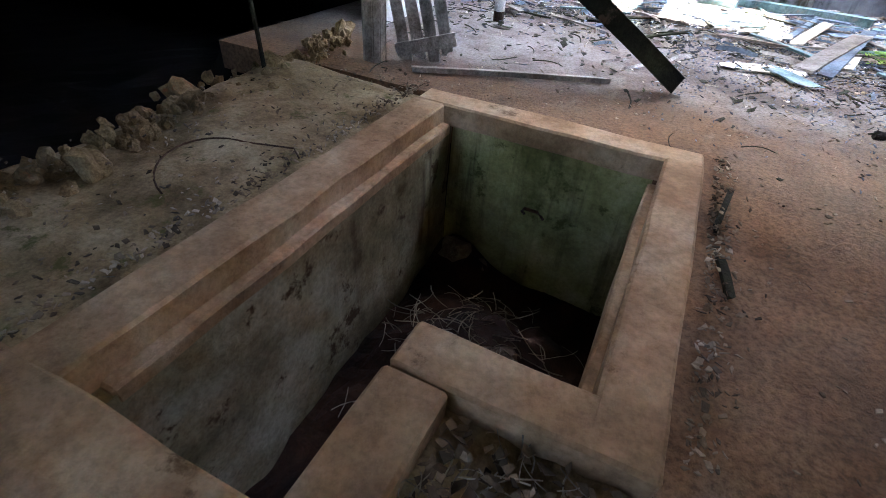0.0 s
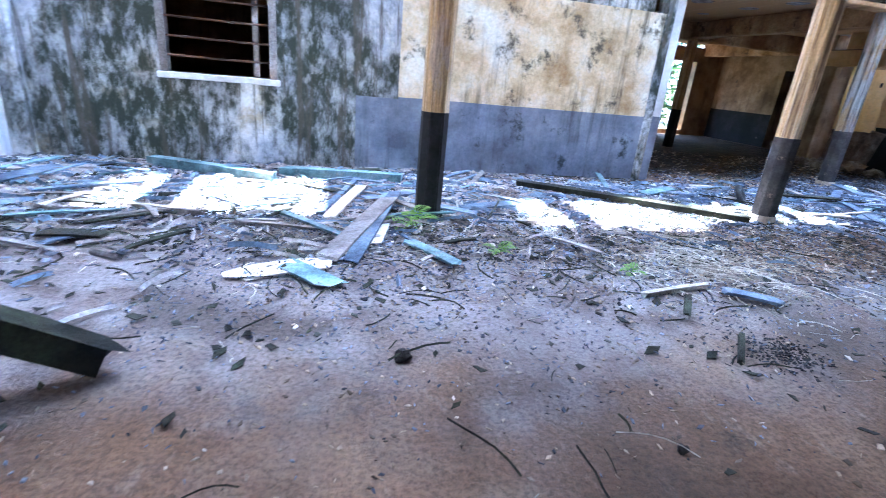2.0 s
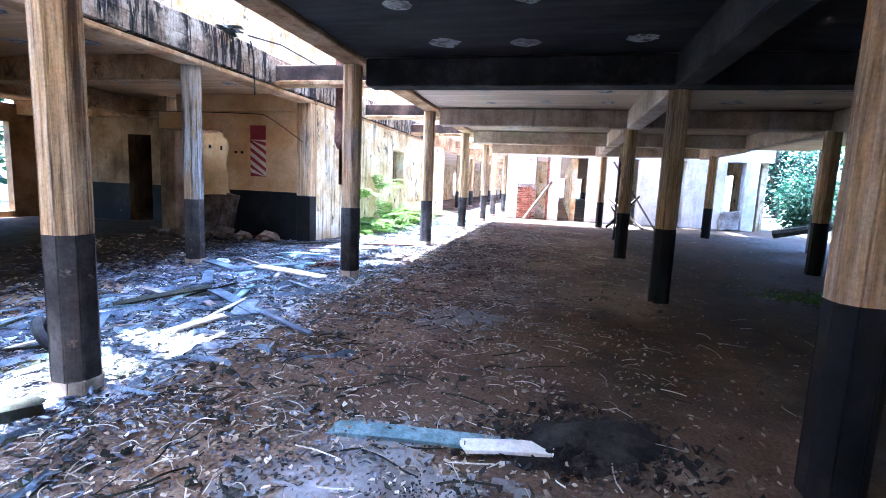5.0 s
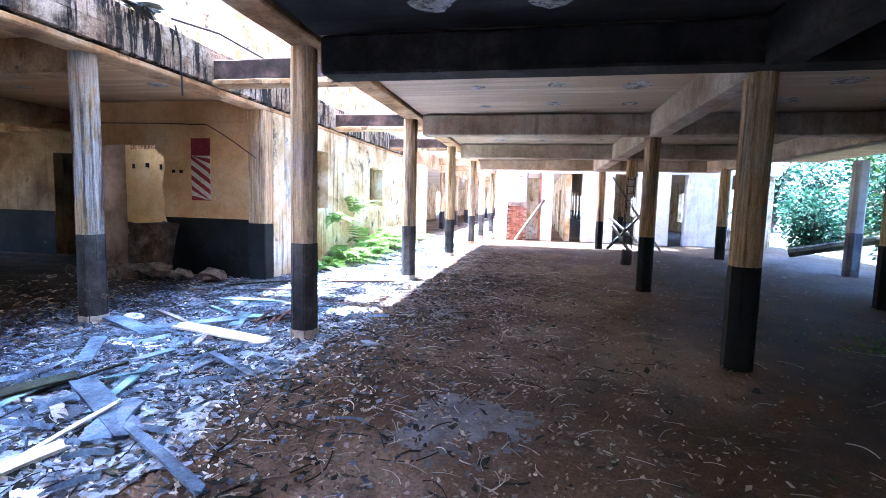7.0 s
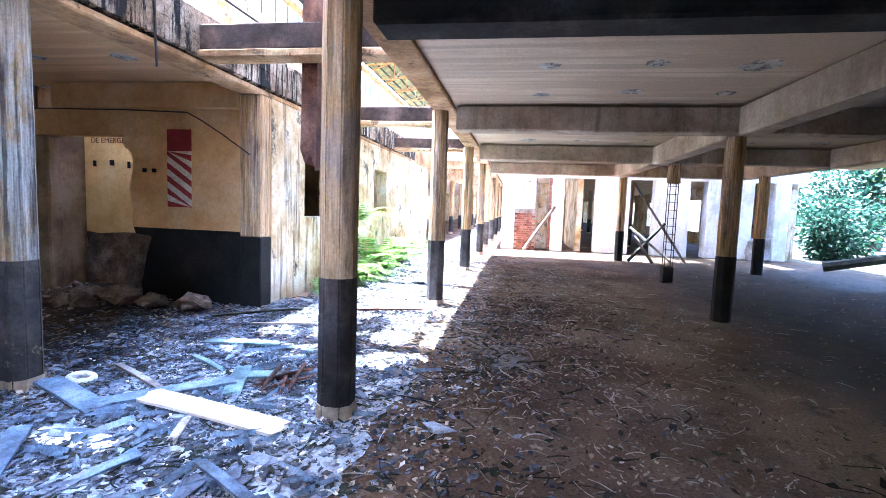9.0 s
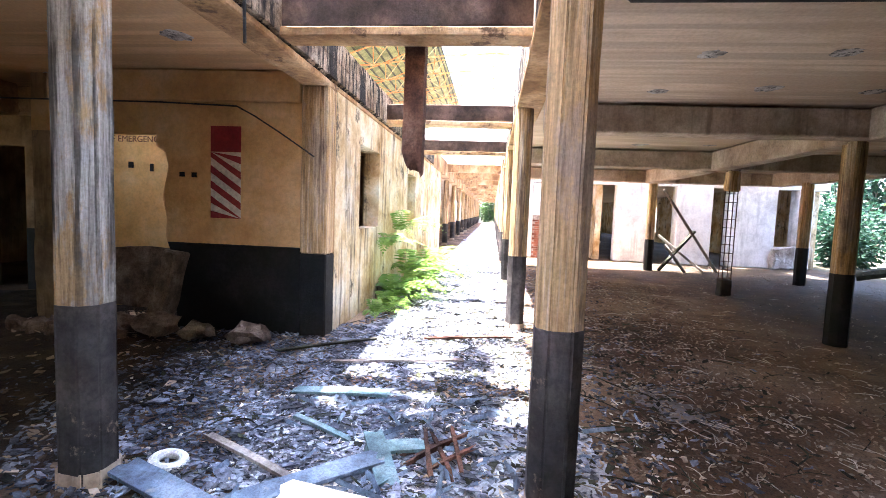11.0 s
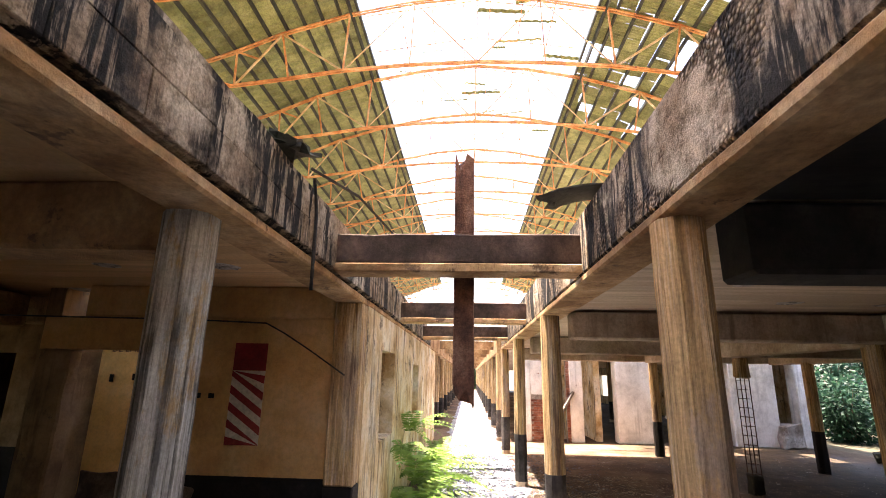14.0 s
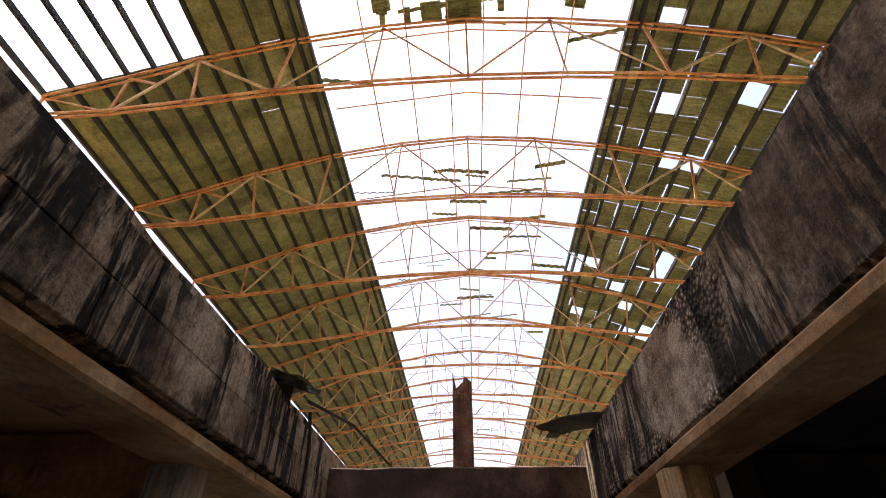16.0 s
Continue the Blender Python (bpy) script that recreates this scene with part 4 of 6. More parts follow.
sheet_a, sheet_b, sheet_c = sheet_mesh(0.64, 1.92), sheet_mesh(0.6, 1.2), sheet_mesh(0.64, 0.64)
far_bm = bmesh.new()
count = 0
for side in (-1, 1):
    for k, s in enumerate(steps[:-1]):
        y, z, a = arch_point(s + 0.31)
        for c in range(39):
            x = 4.6 + 1.905 * c
            gone = rng.random()
            if side > 0 and x < 18.6 and k < 6 + 2 * noise.noise((x * 0.7, k * 0.4, 4)) and gone < 0.93:
                continue
            tilt = -side * a + (rng.uniform(-0.05, 0.05) if side < 0 else 0)
            if side < 0 and 19 < x < 34:
                for j in (-1, 0, 1):
                    if rng.random() < (0.09 if k > 2 else 0.04):
                        continue
                    piece("roof_sheet", sheet_c, roof, Matrix.Translation((x + 0.635 * j + rng.uniform(-0.02, 0.02), RC + side * (y + rng.uniform(-0.03, 0.03)), z + 0.17)) @ Euler((tilt + rng.uniform(-0.06, 0.06), 0, rng.uniform(-0.03, 0.03))).to_matrix().to_4x4() @ Matrix.Diagonal((rng.uniform(0.93, 1.03), rng.uniform(0.8, 1.0), 1, 1)))
            elif x < 32:
                me = sheet_b if (side < 0 and gone < 0.3) else sheet_a
                piece("roof_sheet", me, roof, Matrix.Translation((x + rng.uniform(-0.02, 0.02), RC + side * y, z + 0.17)) @ Euler((tilt, 0, 0)).to_matrix().to_4x4())
            else:
                vs = [far_bm.verts.new(Matrix.Translation((x, RC + side * y, z + 0.17)) @ Euler((tilt, 0, 0)).to_matrix().to_4x4() @ Vector(p)) for p in ((-0.96, -0.32, 0), (0.96, -0.32, 0), (0.96, 0.32, 0), (-0.96, 0.32, 0))]
                far_bm.faces.new(vs)
tagged(part("far_sheets", far_bm, M["sheet"], roof), kind="stuff")
# unseen milky sheets, added to scatter daylight; gaps between them let sun patches through
diffuser = sheet_mesh(0.64, 1.92)
diffuser.materials.clear()
diffuser.materials.append(M["milky_sheet"])
for side in (-1, 1):
    for k in range(7):
        s = 6.2 + 0.62 * k
        y, z, a = arch_point(s + 0.31)
        for c in range(7):
            x = 4.6 + 1.905 * c
            if side * y > 1.2 and rng.random() < 0.26:
                continue
            piece("rooflight_sheet", diffuser, roof, Matrix.Translation((x, RC + side * y, z + 0.17)) @ Euler((-side * a, 0, 0)).to_matrix().to_4x4())
# remnants of sheeting left in the skylight, more of them over the start of the strip
for c in range(90):
    x = rng.choice((rng.uniform(15.5, 18.8), rng.uniform(18, 36), rng.uniform(18, 60)))
    s = 6.6 + 0.62 * rng.randrange(7)
    side = rng.choice((-1, 1))
    if 19.5 < x < 24 and s > 7.5:
        continue
    y, z, a = arch_point(s + 0.3)
    piece("roof_sheet", sheet_b, roof, Matrix.Translation((x, RC + side * y, z + 0.16)) @ Euler((-side * a + rng.uniform(-0.15, 0.15), rng.uniform(-0.05, 0.05), 1.57 + rng.uniform(-0.2, 0.2))).to_matrix().to_4x4() @ Matrix.Diagonal((rng.uniform(0.4, 1.5), rng.uniform(0.06, 0.3), 1, 1)))

for c in range(80):
    side = rng.choice((-1, 1))
    y, z, a = arch_point(6.6 + 0.62 * rng.randrange(7) + 0.3)
    piece("roof_sheet", sheet_c, roof, Matrix.Translation((rng.uniform(16.0, 18.9), RC + side * y, z + 0.16)) @ Euler((-side * a + rng.uniform(-0.1, 0.1), rng.uniform(-0.05, 0.05), rng.uniform(-0.15, 0.15))).to_matrix().to_4x4() @ Matrix.Diagonal((rng.uniform(0.5, 1.5), rng.uniform(0.15, 0.9), 1, 1)))
for x, w in ((24.6, 1.6), (25.3, 2.6), (26.4, 1.2), (28.9, 2.2), (33.0, 1.4)):
    y, z, a = arch_point(8.6)
    piece("roof_sheet", sheet_c, roof, Matrix.Translation((x, RC + (0.9 if w < 2 else -1.6), z + 0.2)) @ Euler((0, 0, 1.57 + rng.uniform(-0.15, 0.15))).to_matrix().to_4x4() @ Matrix.Diagonal((w / 0.8, 0.18, 1, 1)))

# eaves: orange beam, clerestory and the upper walls
for side, yy in ((1, RC + HALF), (-1, RC - HALF)):
    structure("eaves_beam", boxes((X0, X1, yy - 0.08 + side * 0.1, yy + 0.08 + side * 0.1, 11.2, 11.55)), M["orange"], "orange steel eaves beam below the roof", "beam")
    cl = tagged(empty("clerestory", 40, yy + side * 0.3, 10.5), "band of milky blue clerestory glazing under the eaves", "window", kind="structure")
    part("pane", boxes((X0, X1, yy + side * 0.3 - 0.01, yy + side * 0.3 + 0.01, 9.9, 11.6)), M["milky"], cl)
    for k in range(60):
        part("mullion", boxes((X0 + 1.27 * k, X0 + 1.27 * k + 0.06, yy + side * 0.26 - 0.02, yy + side * 0.26 + 0.02, 9.9, 11.6)), M["purlin"], cl)
    structure("wall_upper", boxes((X0, X1, yy + side * 0.35 - 0.1, yy + side * 0.35 + 0.1, TOP, 9.9)), M["stain_wall"], "stained upper wall below the clerestory", "wall")
wall_pieces("wall_gable", "y", X0 - 0.3, 0.2, RC - HALF - 0.4, RC + HALF + 0.4, TOP, 12.5, [], M["stain_wall"], "stained gable wall above the end of the strip")

# ---- the pit ----
pit = tagged(empty("pit", 5.2, 4.8, 0), "L-shaped concrete pit with worn curbs and mossy walls", "pit", kind="structure")
D = -1.15
part("curb", worn_box(4.38, 4.588, 3.44, 5.87, -0.10, 0.035, 0.14, 0.012, 0.012, 1), M["curb"], pit)
part("curb", worn_box(4.40, 6.01, 5.872, 6.06, -0.10, 0.035, 0.14, 0.010, 0.012, 2), M["curb"], pit)
part("curb", worn_box(5.832, 6.02, 4.12, 5.868, -0.16, 0.055, 0.14, 0.010, 0.012, 3), M["curb"], pit)
part("curb", worn_box(5.29, 6.02, 4.10, 4.285, -0.16, 0.05, 0.14, 0.010, 0.012, 4), M["curb"], pit)
part("curb", worn_box(5.285, 5.485, 3.30, 4.098, -0.16, 0.045, 0.14, 0.010, 0.012, 5), M["curb"], pit)
part("curb", worn_box(4.30, 5.283, 3.30, 3.655, -0.16, 0.04, 0.14, 0.014, 0.012, 6), M["curb"], pit, "pale cracked curb at the near end")
part("wall", worn_box(4.42, 4.63, 3.5, 5.9, D, -0.102, 0.2, 0.02, 0, 7), M["curb_wall"], pit, "stained plaster wall with dark runs")
part("wall", worn_box(4.632, 5.81, 5.90, 6.04, D, -0.102, 0.2, 0.012, 0, 8), M["pit"], pit, "green mossy wall")
# these sides take the earth colour with the pit shade in it
part("wall", worn_box(5.86, 6.0, 4.2, 5.9, D, -0.162, 0.2, 0.012, 0, 9), M["rust_earth_shaded"], pit)
part("wall", worn_box(5.32, 5.86, 4.13, 4.25, D, -0.162, 0.2, 0.012, 0, 10), M["rust_earth_shaded"], pit)
part("wall", worn_box(5.30, 5.46, 3.4, 4.13, D, -0.162, 0.2, 0.012, 0, 11), M["rust_earth_shaded"], pit)
part("wall", worn_box(4.42, 5.30, 3.45, 3.60, D, -0.162, 0.2, 0.012, 0, 12), M["rust_earth_shaded"], pit)
part("ledge", worn_box(5.79, 5.858, 4.30, 5.86, -0.30, -0.10, 0.14, 0.012, 0.01, 13), M["curb"], pit, "rough inner ledge below the curb")
part("ledge", worn_box(4.575, 4.64, 3.72, 5.86, -0.14, -0.07, 0.14, 0.012, 0.01, 14), M["curb"], pit, "rough inner ledge below the curb")
bm = bmesh.new()
n = 26
g = {}
for i in range(n + 1):
    for j in range(n + 1):
        x, y = 4.5 + 1.45 * i / n, 3.5 + 2.45 * j / n
        heap = 0.42 * math.exp(-((x - 5.25) ** 2 + (y - 4.95) ** 2) / 0.25) + 0.3 * math.exp(-((x - 4.8) ** 2 + (y - 5.8) ** 2) / 0.06)
        g[i, j] = bm.verts.new((x, y, D + 0.02 + heap + 0.07 * noise.noise((x * 5, y * 5, 0))))
for i in range(n):
    for j in range(n):
        bm.faces.new((g[i, j], g[i + 1, j], g[i + 1, j + 1], g[i, j + 1]))
part("bottom", bm, M["rust_earth_shaded"], pit, "rust-stained earth heaped on the bottom, darkened as pit shade")
bm = bmesh.new()
tube(bm, [(5.18, 5.86, -0.52), (5.18, 5.80, -0.47), (5.20, 5.76, -0.42), (5.28, 5.76, -0.42), (5.30, 5.80, -0.47), (5.30, 5.86, -0.52)], 0.010)
part("iron_loop", bm, M["iron"], pit, "rusty iron lifting loop")
# earth with litter in the corner between the curbs
bm = bmesh.new()
n = 14
g = {}
for i in range(n + 1):
    for j in range(n + 1):
        x, y = 5.47 + 0.56 * i / n, 3.48 + 0.65 * j / n
        g[i, j] = bm.verts.new((x, y, -0.05 + 0.03 * noise.noise((x * 9, y * 9, 0))))
for i in range(n):
    for j in range(n):
        bm.faces.new((g[i, j], g[i + 1, j], g[i + 1, j + 1], g[i, j + 1]))
structure("soil_corner", bm, M["soil"], "litter-covered soil in the corner between the curbs", "ground")


# ---- scattered stuff ----
def scatter(name, count, where, size, material, label, thin=False, curl=0.3, seed=1, ground=lambda x, y: 0.0, girth=(0.003, 0.007)):
    """Flat chips, or thin bent stems, lying about."""
    r = random.Random(seed)
    verts, faces = [], []
    for _ in range(count):
        x, y = where(r)
        z = ground(x, y) + r.uniform(0.004, 0.03)
        a, s = r.uniform(0, math.tau), r.uniform(*size)
        c, d = math.cos(a), math.sin(a)
        if thin:
            w, bend, n0 = r.uniform(*girth), r.uniform(-curl, curl) * 4, len(verts)
            px, py = x, y
            hump = r.uniform(0, 0.016)
            for k in range(6):
                h = z + hump * math.sin(k * math.pi / 5)
                verts += [(px - d * w, py + c * w, h), (px + d * w, py - c * w, h), (px, py, h + w * 1.6)]
                a += bend / 5 + r.uniform(-0.2, 0.2)
                c, d = math.cos(a), math.sin(a)
                px, py = px + c * s / 5, py + d * s / 5
            for k in range(5):
                b = n0 + 3 * k
                faces += [(b, b + 3, b + 5, b + 2), (b + 1, b + 2, b + 5, b + 4)]
        else:
            l, w, n0 = s, s * r.uniform(0.25, 0.8), len(verts)
            t1, t2 = r.uniform(-curl, curl), r.uniform(-curl, curl)
            pts = [(-l, -w * 0.6), (l * 0.5, -w), (l, w * r.uniform(-0.4, 0.6)), (-l * 0.2, w)]
            base = [(x + u * c - v * d, y + u * d + v * c, z + s * 0.3 * curl + u * t1 + v * t2) for u, v in pts]
            th = 0.004
            verts += base + [(p, q, h + th) for p, q, h in base]
            faces += [(n0 + 4, n0 + 5, n0 + 6, n0 + 7)] + [(n0 + k, n0 + (k + 1) % 4, n0 + 4 + (k + 1) % 4, n0 + 4 + k) for k in range(4)]
    me = bpy.data.meshes.new(name)
    me.from_pydata(verts, [], faces)
    me.materials.append(material)
    return tagged(new(name, me), label, "debris", kind="stuff")


def strip(x0, x1, y0=9.0, y1=11.4, edge=0.5):
    return lambda r: (r.uniform(x0, x1), r.gauss((y0 + y1) / 2, (y1 - y0) * edge))


def inside(fn):
    """Keeps scattered places off the walls and the pit."""
    def go(r):
        while True:
            x, y = fn(r)
            if y > 11.38 and not 11.6 < x < 18.7 or x < 3.36 or (4.25 < x < 6.15 and 3.2 < y < 6.15) or (x > 18.6 and y > 11.3) or y > 15.5:
                continue
            return x, y
    return go


scatter("slate_chips", 30000, inside(strip(2.8, 26.5, 9.1, 11.4, 0.42)), (0.009, 0.036), M["slate"], "blue-grey slate and plaster chips covering the open strip", curl=0.35, seed=1)
scatter("slate_bed", 15000, inside(lambda r: (r.uniform(13.6, 18.6), r.gauss(11.1, 0.85))), (0.010, 0.036), M["slate"], "thick bed of slate chips before the side room", curl=0.35, seed=21)
scatter("dark_chips", 6500, inside(strip(2.8, 20.0, 8.3, 11.4, 0.42)), (0.010, 0.045), M["wood_dark"], "dark splinters and crumbs in the debris of the strip", curl=0.4, seed=22)
scatter("strip_stems", 1900, inside(strip(3.2, 11.5, 8.3, 11.2, 0.32)), (0.05, 0.22), M["straw"], "pale stems and splinters in the debris of the strip", thin=True, seed=23, girth=(0.0014, 0.0034))
scatter("strip_twigs", 1100, inside(strip(3.2, 20.0, 7.8, 11.2, 0.42)), (0.08, 0.4), M["wood_dark"], "dark twigs in the debris of the strip", thin=True, seed=24, girth=(0.002, 0.006))
scatter("slate_flakes", 420, inside(strip(11.5, 26.5, 9.6, 11.4, 0.35)), (0.06, 0.14), M["slate"], "larger dark slate flakes along the strip", curl=0.2, seed=2)
scatter("pale_chips", 4200, inside(strip(2.8, 16.5, 8.8, 11.4, 0.36)), (0.006, 0.024), M["offwhite"], "pale plaster and wood chips among the debris", curl=0.4, seed=3)
scatter("leaf_litter", 15000, inside(strip(10.8, 24.0, 6.6, 9.6, 0.42)), (0.006, 0.021), M["litter"], "dead leaf litter drifting across the floor", curl=0.6, seed=4)
scatter("floor_crumbs", 9000, inside(strip(5.6, 11.6, 7.4, 9.6, 0.40)), (0.004, 0.014), M["slate"], "blue-grey crumbs trodden across the floor beside the strip", curl=0.6, seed=25)
scatter("leaf_crumbs", 5000, inside(strip(6.2, 11.6, 7.4, 9.4, 0.36)), (0.005, 0.016), M["litter"], "brown leaf crumbs beside the strip", curl=0.6, seed=26)
scatter("hall_litter", 8000, inside(lambda r: (r.uniform(4.4, 27), r.uniform(0.5, 9.0))), (0.004, 0.016), M["litter"], "scattered leaf crumbs and clods on the hall floor", curl=0.6, seed=5)
scatter("dry_stems", 1500, inside(strip(10.2, 24.0, 6.4, 10.0, 0.36)), (0.05, 0.22), M["straw"], "thin dry stems and straw strewn on the floor", thin=True, seed=6, girth=(0.0015, 0.004))
scatter("hall_stems", 110, inside(lambda r: (r.uniform(6.5, 26), r.uniform(1.5, 8.5))), (0.10, 0.35), M["straw"], "a few pale curled stems on the hall floor", thin=True, seed=7, girth=(0.0015, 0.0035))
scatter("stem_heap", 340, lambda r: (r.gauss(9.45, 0.34), r.gauss(8.1, 0.30)), (0.15, 0.42), M["straw"], "heap of pale vine stems dried on the floor", thin=True, curl=0.9, seed=8, girth=(0.002, 0.0048))
scatter("pit_straw", 150, lambda r: (min(5.72, max(4.75, r.gauss(5.25, 0.22))), min(5.6, max(4.4, r.gauss(4.95, 0.25)))), (0.06, 0.25), M["straw"], "pale straw lying in the pit", thin=True, seed=9, girth=(0.0015, 0.0035),
        ground=lambda x, y: D + 0.06 + 0.42 * math.exp(-((x - 5.25) ** 2 + (y - 4.95) ** 2) / 0.25))
scatter("corner_litter", 330, lambda r: (r.uniform(5.5, 5.99), r.uniform(3.5, 4.08)), (0.008, 0.03), M["litter"], "dead leaves in the corner between the curbs", curl=0.6, seed=10, ground=lambda x, y: -0.035)
scatter("corner_straw", 160, lambda r: (r.uniform(5.5, 5.95), r.uniform(3.5, 4.05)), (0.05, 0.14), M["straw"], "straw bits in the corner between the curbs", thin=True, seed=11, girth=(0.0012, 0.0025), ground=lambda x, y: -0.035)
scatter("soil_litter", 700, lambda r: (r.uniform(3.35, 4.36), r.uniform(2.6, 6.2)), (0.004, 0.014), M["litter"], "leaf crumbs on the soil beside the pit", curl=0.6, seed=12, ground=lambda x, y: 0.03)
scatter("room_litter", 1500, lambda r: (r.uniform(11.6, 18.7), r.uniform(11.4, 15.0)), (0.012, 0.05), M["litter"], "dark litter on the floor of the side room", curl=0.5, seed=13)


M["ash"] = surface("black_ash", (0.03, 0.028, 0.03), (0.012, 0.011, 0.012), (0.07, 0.066, 0.07), scale=3.0, vary=0.6)
scatter("scorch_ash", 1500, lambda r: (r.gauss(10.78, 0.14), r.gauss(7.08, 0.13)), (0.002, 0.009), M["ash"], "black ash scattered on the bare concrete", curl=0.3, seed=44)
scatter("fire_ash", 420, lambda r: (r.gauss(8.95, 0.11), r.gauss(6.85, 0.09)), (0.003, 0.012), M["ash"], "black ash left by a small fire", curl=0.4, seed=45)
scatter("floor_moss", 2600, lambda r: (r.gauss(16.2, 0.25), r.gauss(2.7, 0.55)), (0.008, 0.03), M["fern"], "low green moss and weeds on the hall floor", curl=0.8, seed=41)
scatter("strip_splinters", 900, inside(strip(3.2, 9.5, 8.6, 11.2, 0.30)), (0.10, 0.42), M["slat_wood"], "bleached splinters heaped along the strip", thin=True, curl=0.12, seed=42, girth=(0.006, 0.016))
scatter("blue_splinters", 700, inside(strip(3.2, 16.5, 9.0, 11.2, 0.30)), (0.10, 0.40), M["blue"], "faded blue splinters heaped along the strip", thin=True, curl=0.12, seed=43, girth=(0.008, 0.022))


# ---- boards, timbers and rubble ----
def laid(name, length, width, thick, x, y, turn, material, label, category="board", z=0.012, tilt=0.0, roll=0.0, group="", seed=None, ragged=0.03):
    ob = part(name, rough_plank(length, width, thick, seed if seed is not None else int(x * 97 + y * 31), 0.006, ragged), material)
    ob.matrix_basis = Matrix.Translation((x, y, z + abs(math.sin(radians(tilt))) * length / 2 + abs(math.sin(radians(roll))) * width / 2)) @ Euler((radians(roll), -radians(tilt), radians(turn))).to_matrix().to_4x4()
    return tagged(ob, label, category, group)


laid("timber", 1.5, 0.13, 0.10, 5.42, 10.74, -27, M["teal"], "long teal-painted timber lying before the mouldy wall", "timber")
laid("timber", 1.34, 0.13, 0.10, 6.81, 10.7, -5, M["teal"], "teal-painted timber end lying before the mouldy wall", "timber")
laid("plank", 2.55, 0.16, 0.06, 10.0, 9.98, -34, M["wood_dark"], "dark split plank lying in the strip with a pale edge", "plank", 0.03)
boards = [(6.84, 10.2, 74, 2.0, "blue"), (7.02, 8.89, 72, 1.6, "blue"), (6.9, 8.8, 66, 1.4, "wood_grey"), (6.47, 8.95, -53, 0.93, "teal"), (6.8, 9.56, 70, 0.95, "offwhite"),
          (7.0, 8.75, 75, 0.5, "offwhite"), (6.9, 9.1, 20, 0.6, "wood_grey"), (7.7, 9.5, -40, 0.7, "blue"), (8.2, 9.6, 15, 0.6, "blue"), (5.3, 9.3, -20, 0.7, "wood_grey"),
          (4.6, 9.9, 25, 0.8, "blue"), (3.9, 10.2, 70, 0.9, "blue"), (3.75, 10.75, 60, 0.6, "teal"), (4.0, 10.6, 12, 0.7, "wood_grey"), (5.0, 8.6, -10, 0.4, "wood_dark"),
          (4.7, 9.4, -15, 0.45, "wood_dark"), (7.35, 8.3, -62, 0.55, "teal"), (7.2, 9.9, 30, 0.8, "blue"), (8.6, 9.1, -10, 0.5, "wood_grey"), (10.3, 9.9, -20, 0.6, "blue"),
          (10.9, 10.6, 25, 0.7, "teal"), (12.2, 10.2, 40, 0.8, "blue"), (12.6, 9.6, -12, 0.55, "offwhite"), (13.2, 10.5, -30, 0.9, "wood_dark"), (13.6, 9.9, 20, 0.8, "teal"),
          (14.2, 10.8, 35, 0.6, "blue"), (13.3, 9.75, 60, 1.0, "blue"), (12.9, 9.0, 62, 0.9, "blue")]
for k, (x, y, turn, length, mt) in enumerate(boards):
    colour = {"blue": "faded blue", "teal": "faded teal", "wood_grey": "bare grey", "offwhite": "whitewashed", "wood_dark": "dark rotten"}[mt]
    laid("board", length, 0.06 + 0.05 * (k % 3), 0.018, x, y, turn, M[mt], f"{colour} broken board lying in the debris of the strip", "board", 0.02, rng.uniform(0, 4), rng.uniform(-6, 6), "broken boards in the strip")
for k in range(120):
    mt = rng.choice(("wood_grey", "wood_grey", "blue", "blue", "teal", "offwhite", "wood_dark"))
    colour = {"blue": "faded blue", "teal": "faded teal", "wood_grey": "bare grey", "offwhite": "whitewashed", "wood_dark": "dark rotten"}[mt]
    x = rng.uniform(3.75, 8.6) if k < 90 else rng.uniform(8.6, 15.0)
    laid("board", rng.uniform(0.15, 0.7), rng.uniform(0.02, 0.08), 0.014, x, rng.uniform(8.4, 11.1) if k < 90 else rng.uniform(9.4, 11.1), rng.uniform(-80, 80), M[mt],
         f"{colour} broken board lying in the debris of the strip", "board", 0.012 + 0.02 * rng.random(), rng.uniform(0, 6), rng.uniform(-8, 8), "broken boards in the strip", seed=900 + k, ragged=0.05)
for x, y, turn, length, w, mt, lab in ((16.37, 10.78, -88, 0.75, 0.12, "teal", "teal-ended board lying in the sunlit strip"), (15.48, 10.27, 22, 0.55, 0.12, "teal", "faded teal board with a cleat across it"),
                                      (15.15, 10.6, -49, 0.85, 0.15, "blue", "faded blue board flat on the debris"), (14.96, 11.19, 67, 0.8, 0.16, "blue", "dark blue board near the pale column"),
                                      (14.92, 10.12, 79, 1.1, 0.19, "offwhite", "wide pale board with a dark edge in the sun"), (15.34, 10.98, 63, 0.8, 0.05, "wood_grey", "narrow grey batten on the slate chips"),
                                      (15.77, 10.72, 61, 0.5, 0.045, "teal", "short narrow teal batten"), (17.58, 11.3, -56, 1.0, 0.05, "wood_dark", "long dark batten across the slate chips"),
                                      (17.2, 10.5, -80, 1.2, 0.05, "wood_grey", "grey batten across the strip"), (18.2, 9.9, -78, 1.0, 0.06, "wood_red", "rotten red-brown batten in the sun"),
                                      (13.16, 9.54, 24, 0.5, 0.17, "blue", "dark blue board end at the edge of the strip"), (15.6, 10.2, -74, 0.35, 0.14, "teal", "short teal board in the debris")):
    laid("board", length, w, 0.02, x, y, turn, M[mt], lab, "board", 0.025, 1.5, 0, "broken boards in the strip")
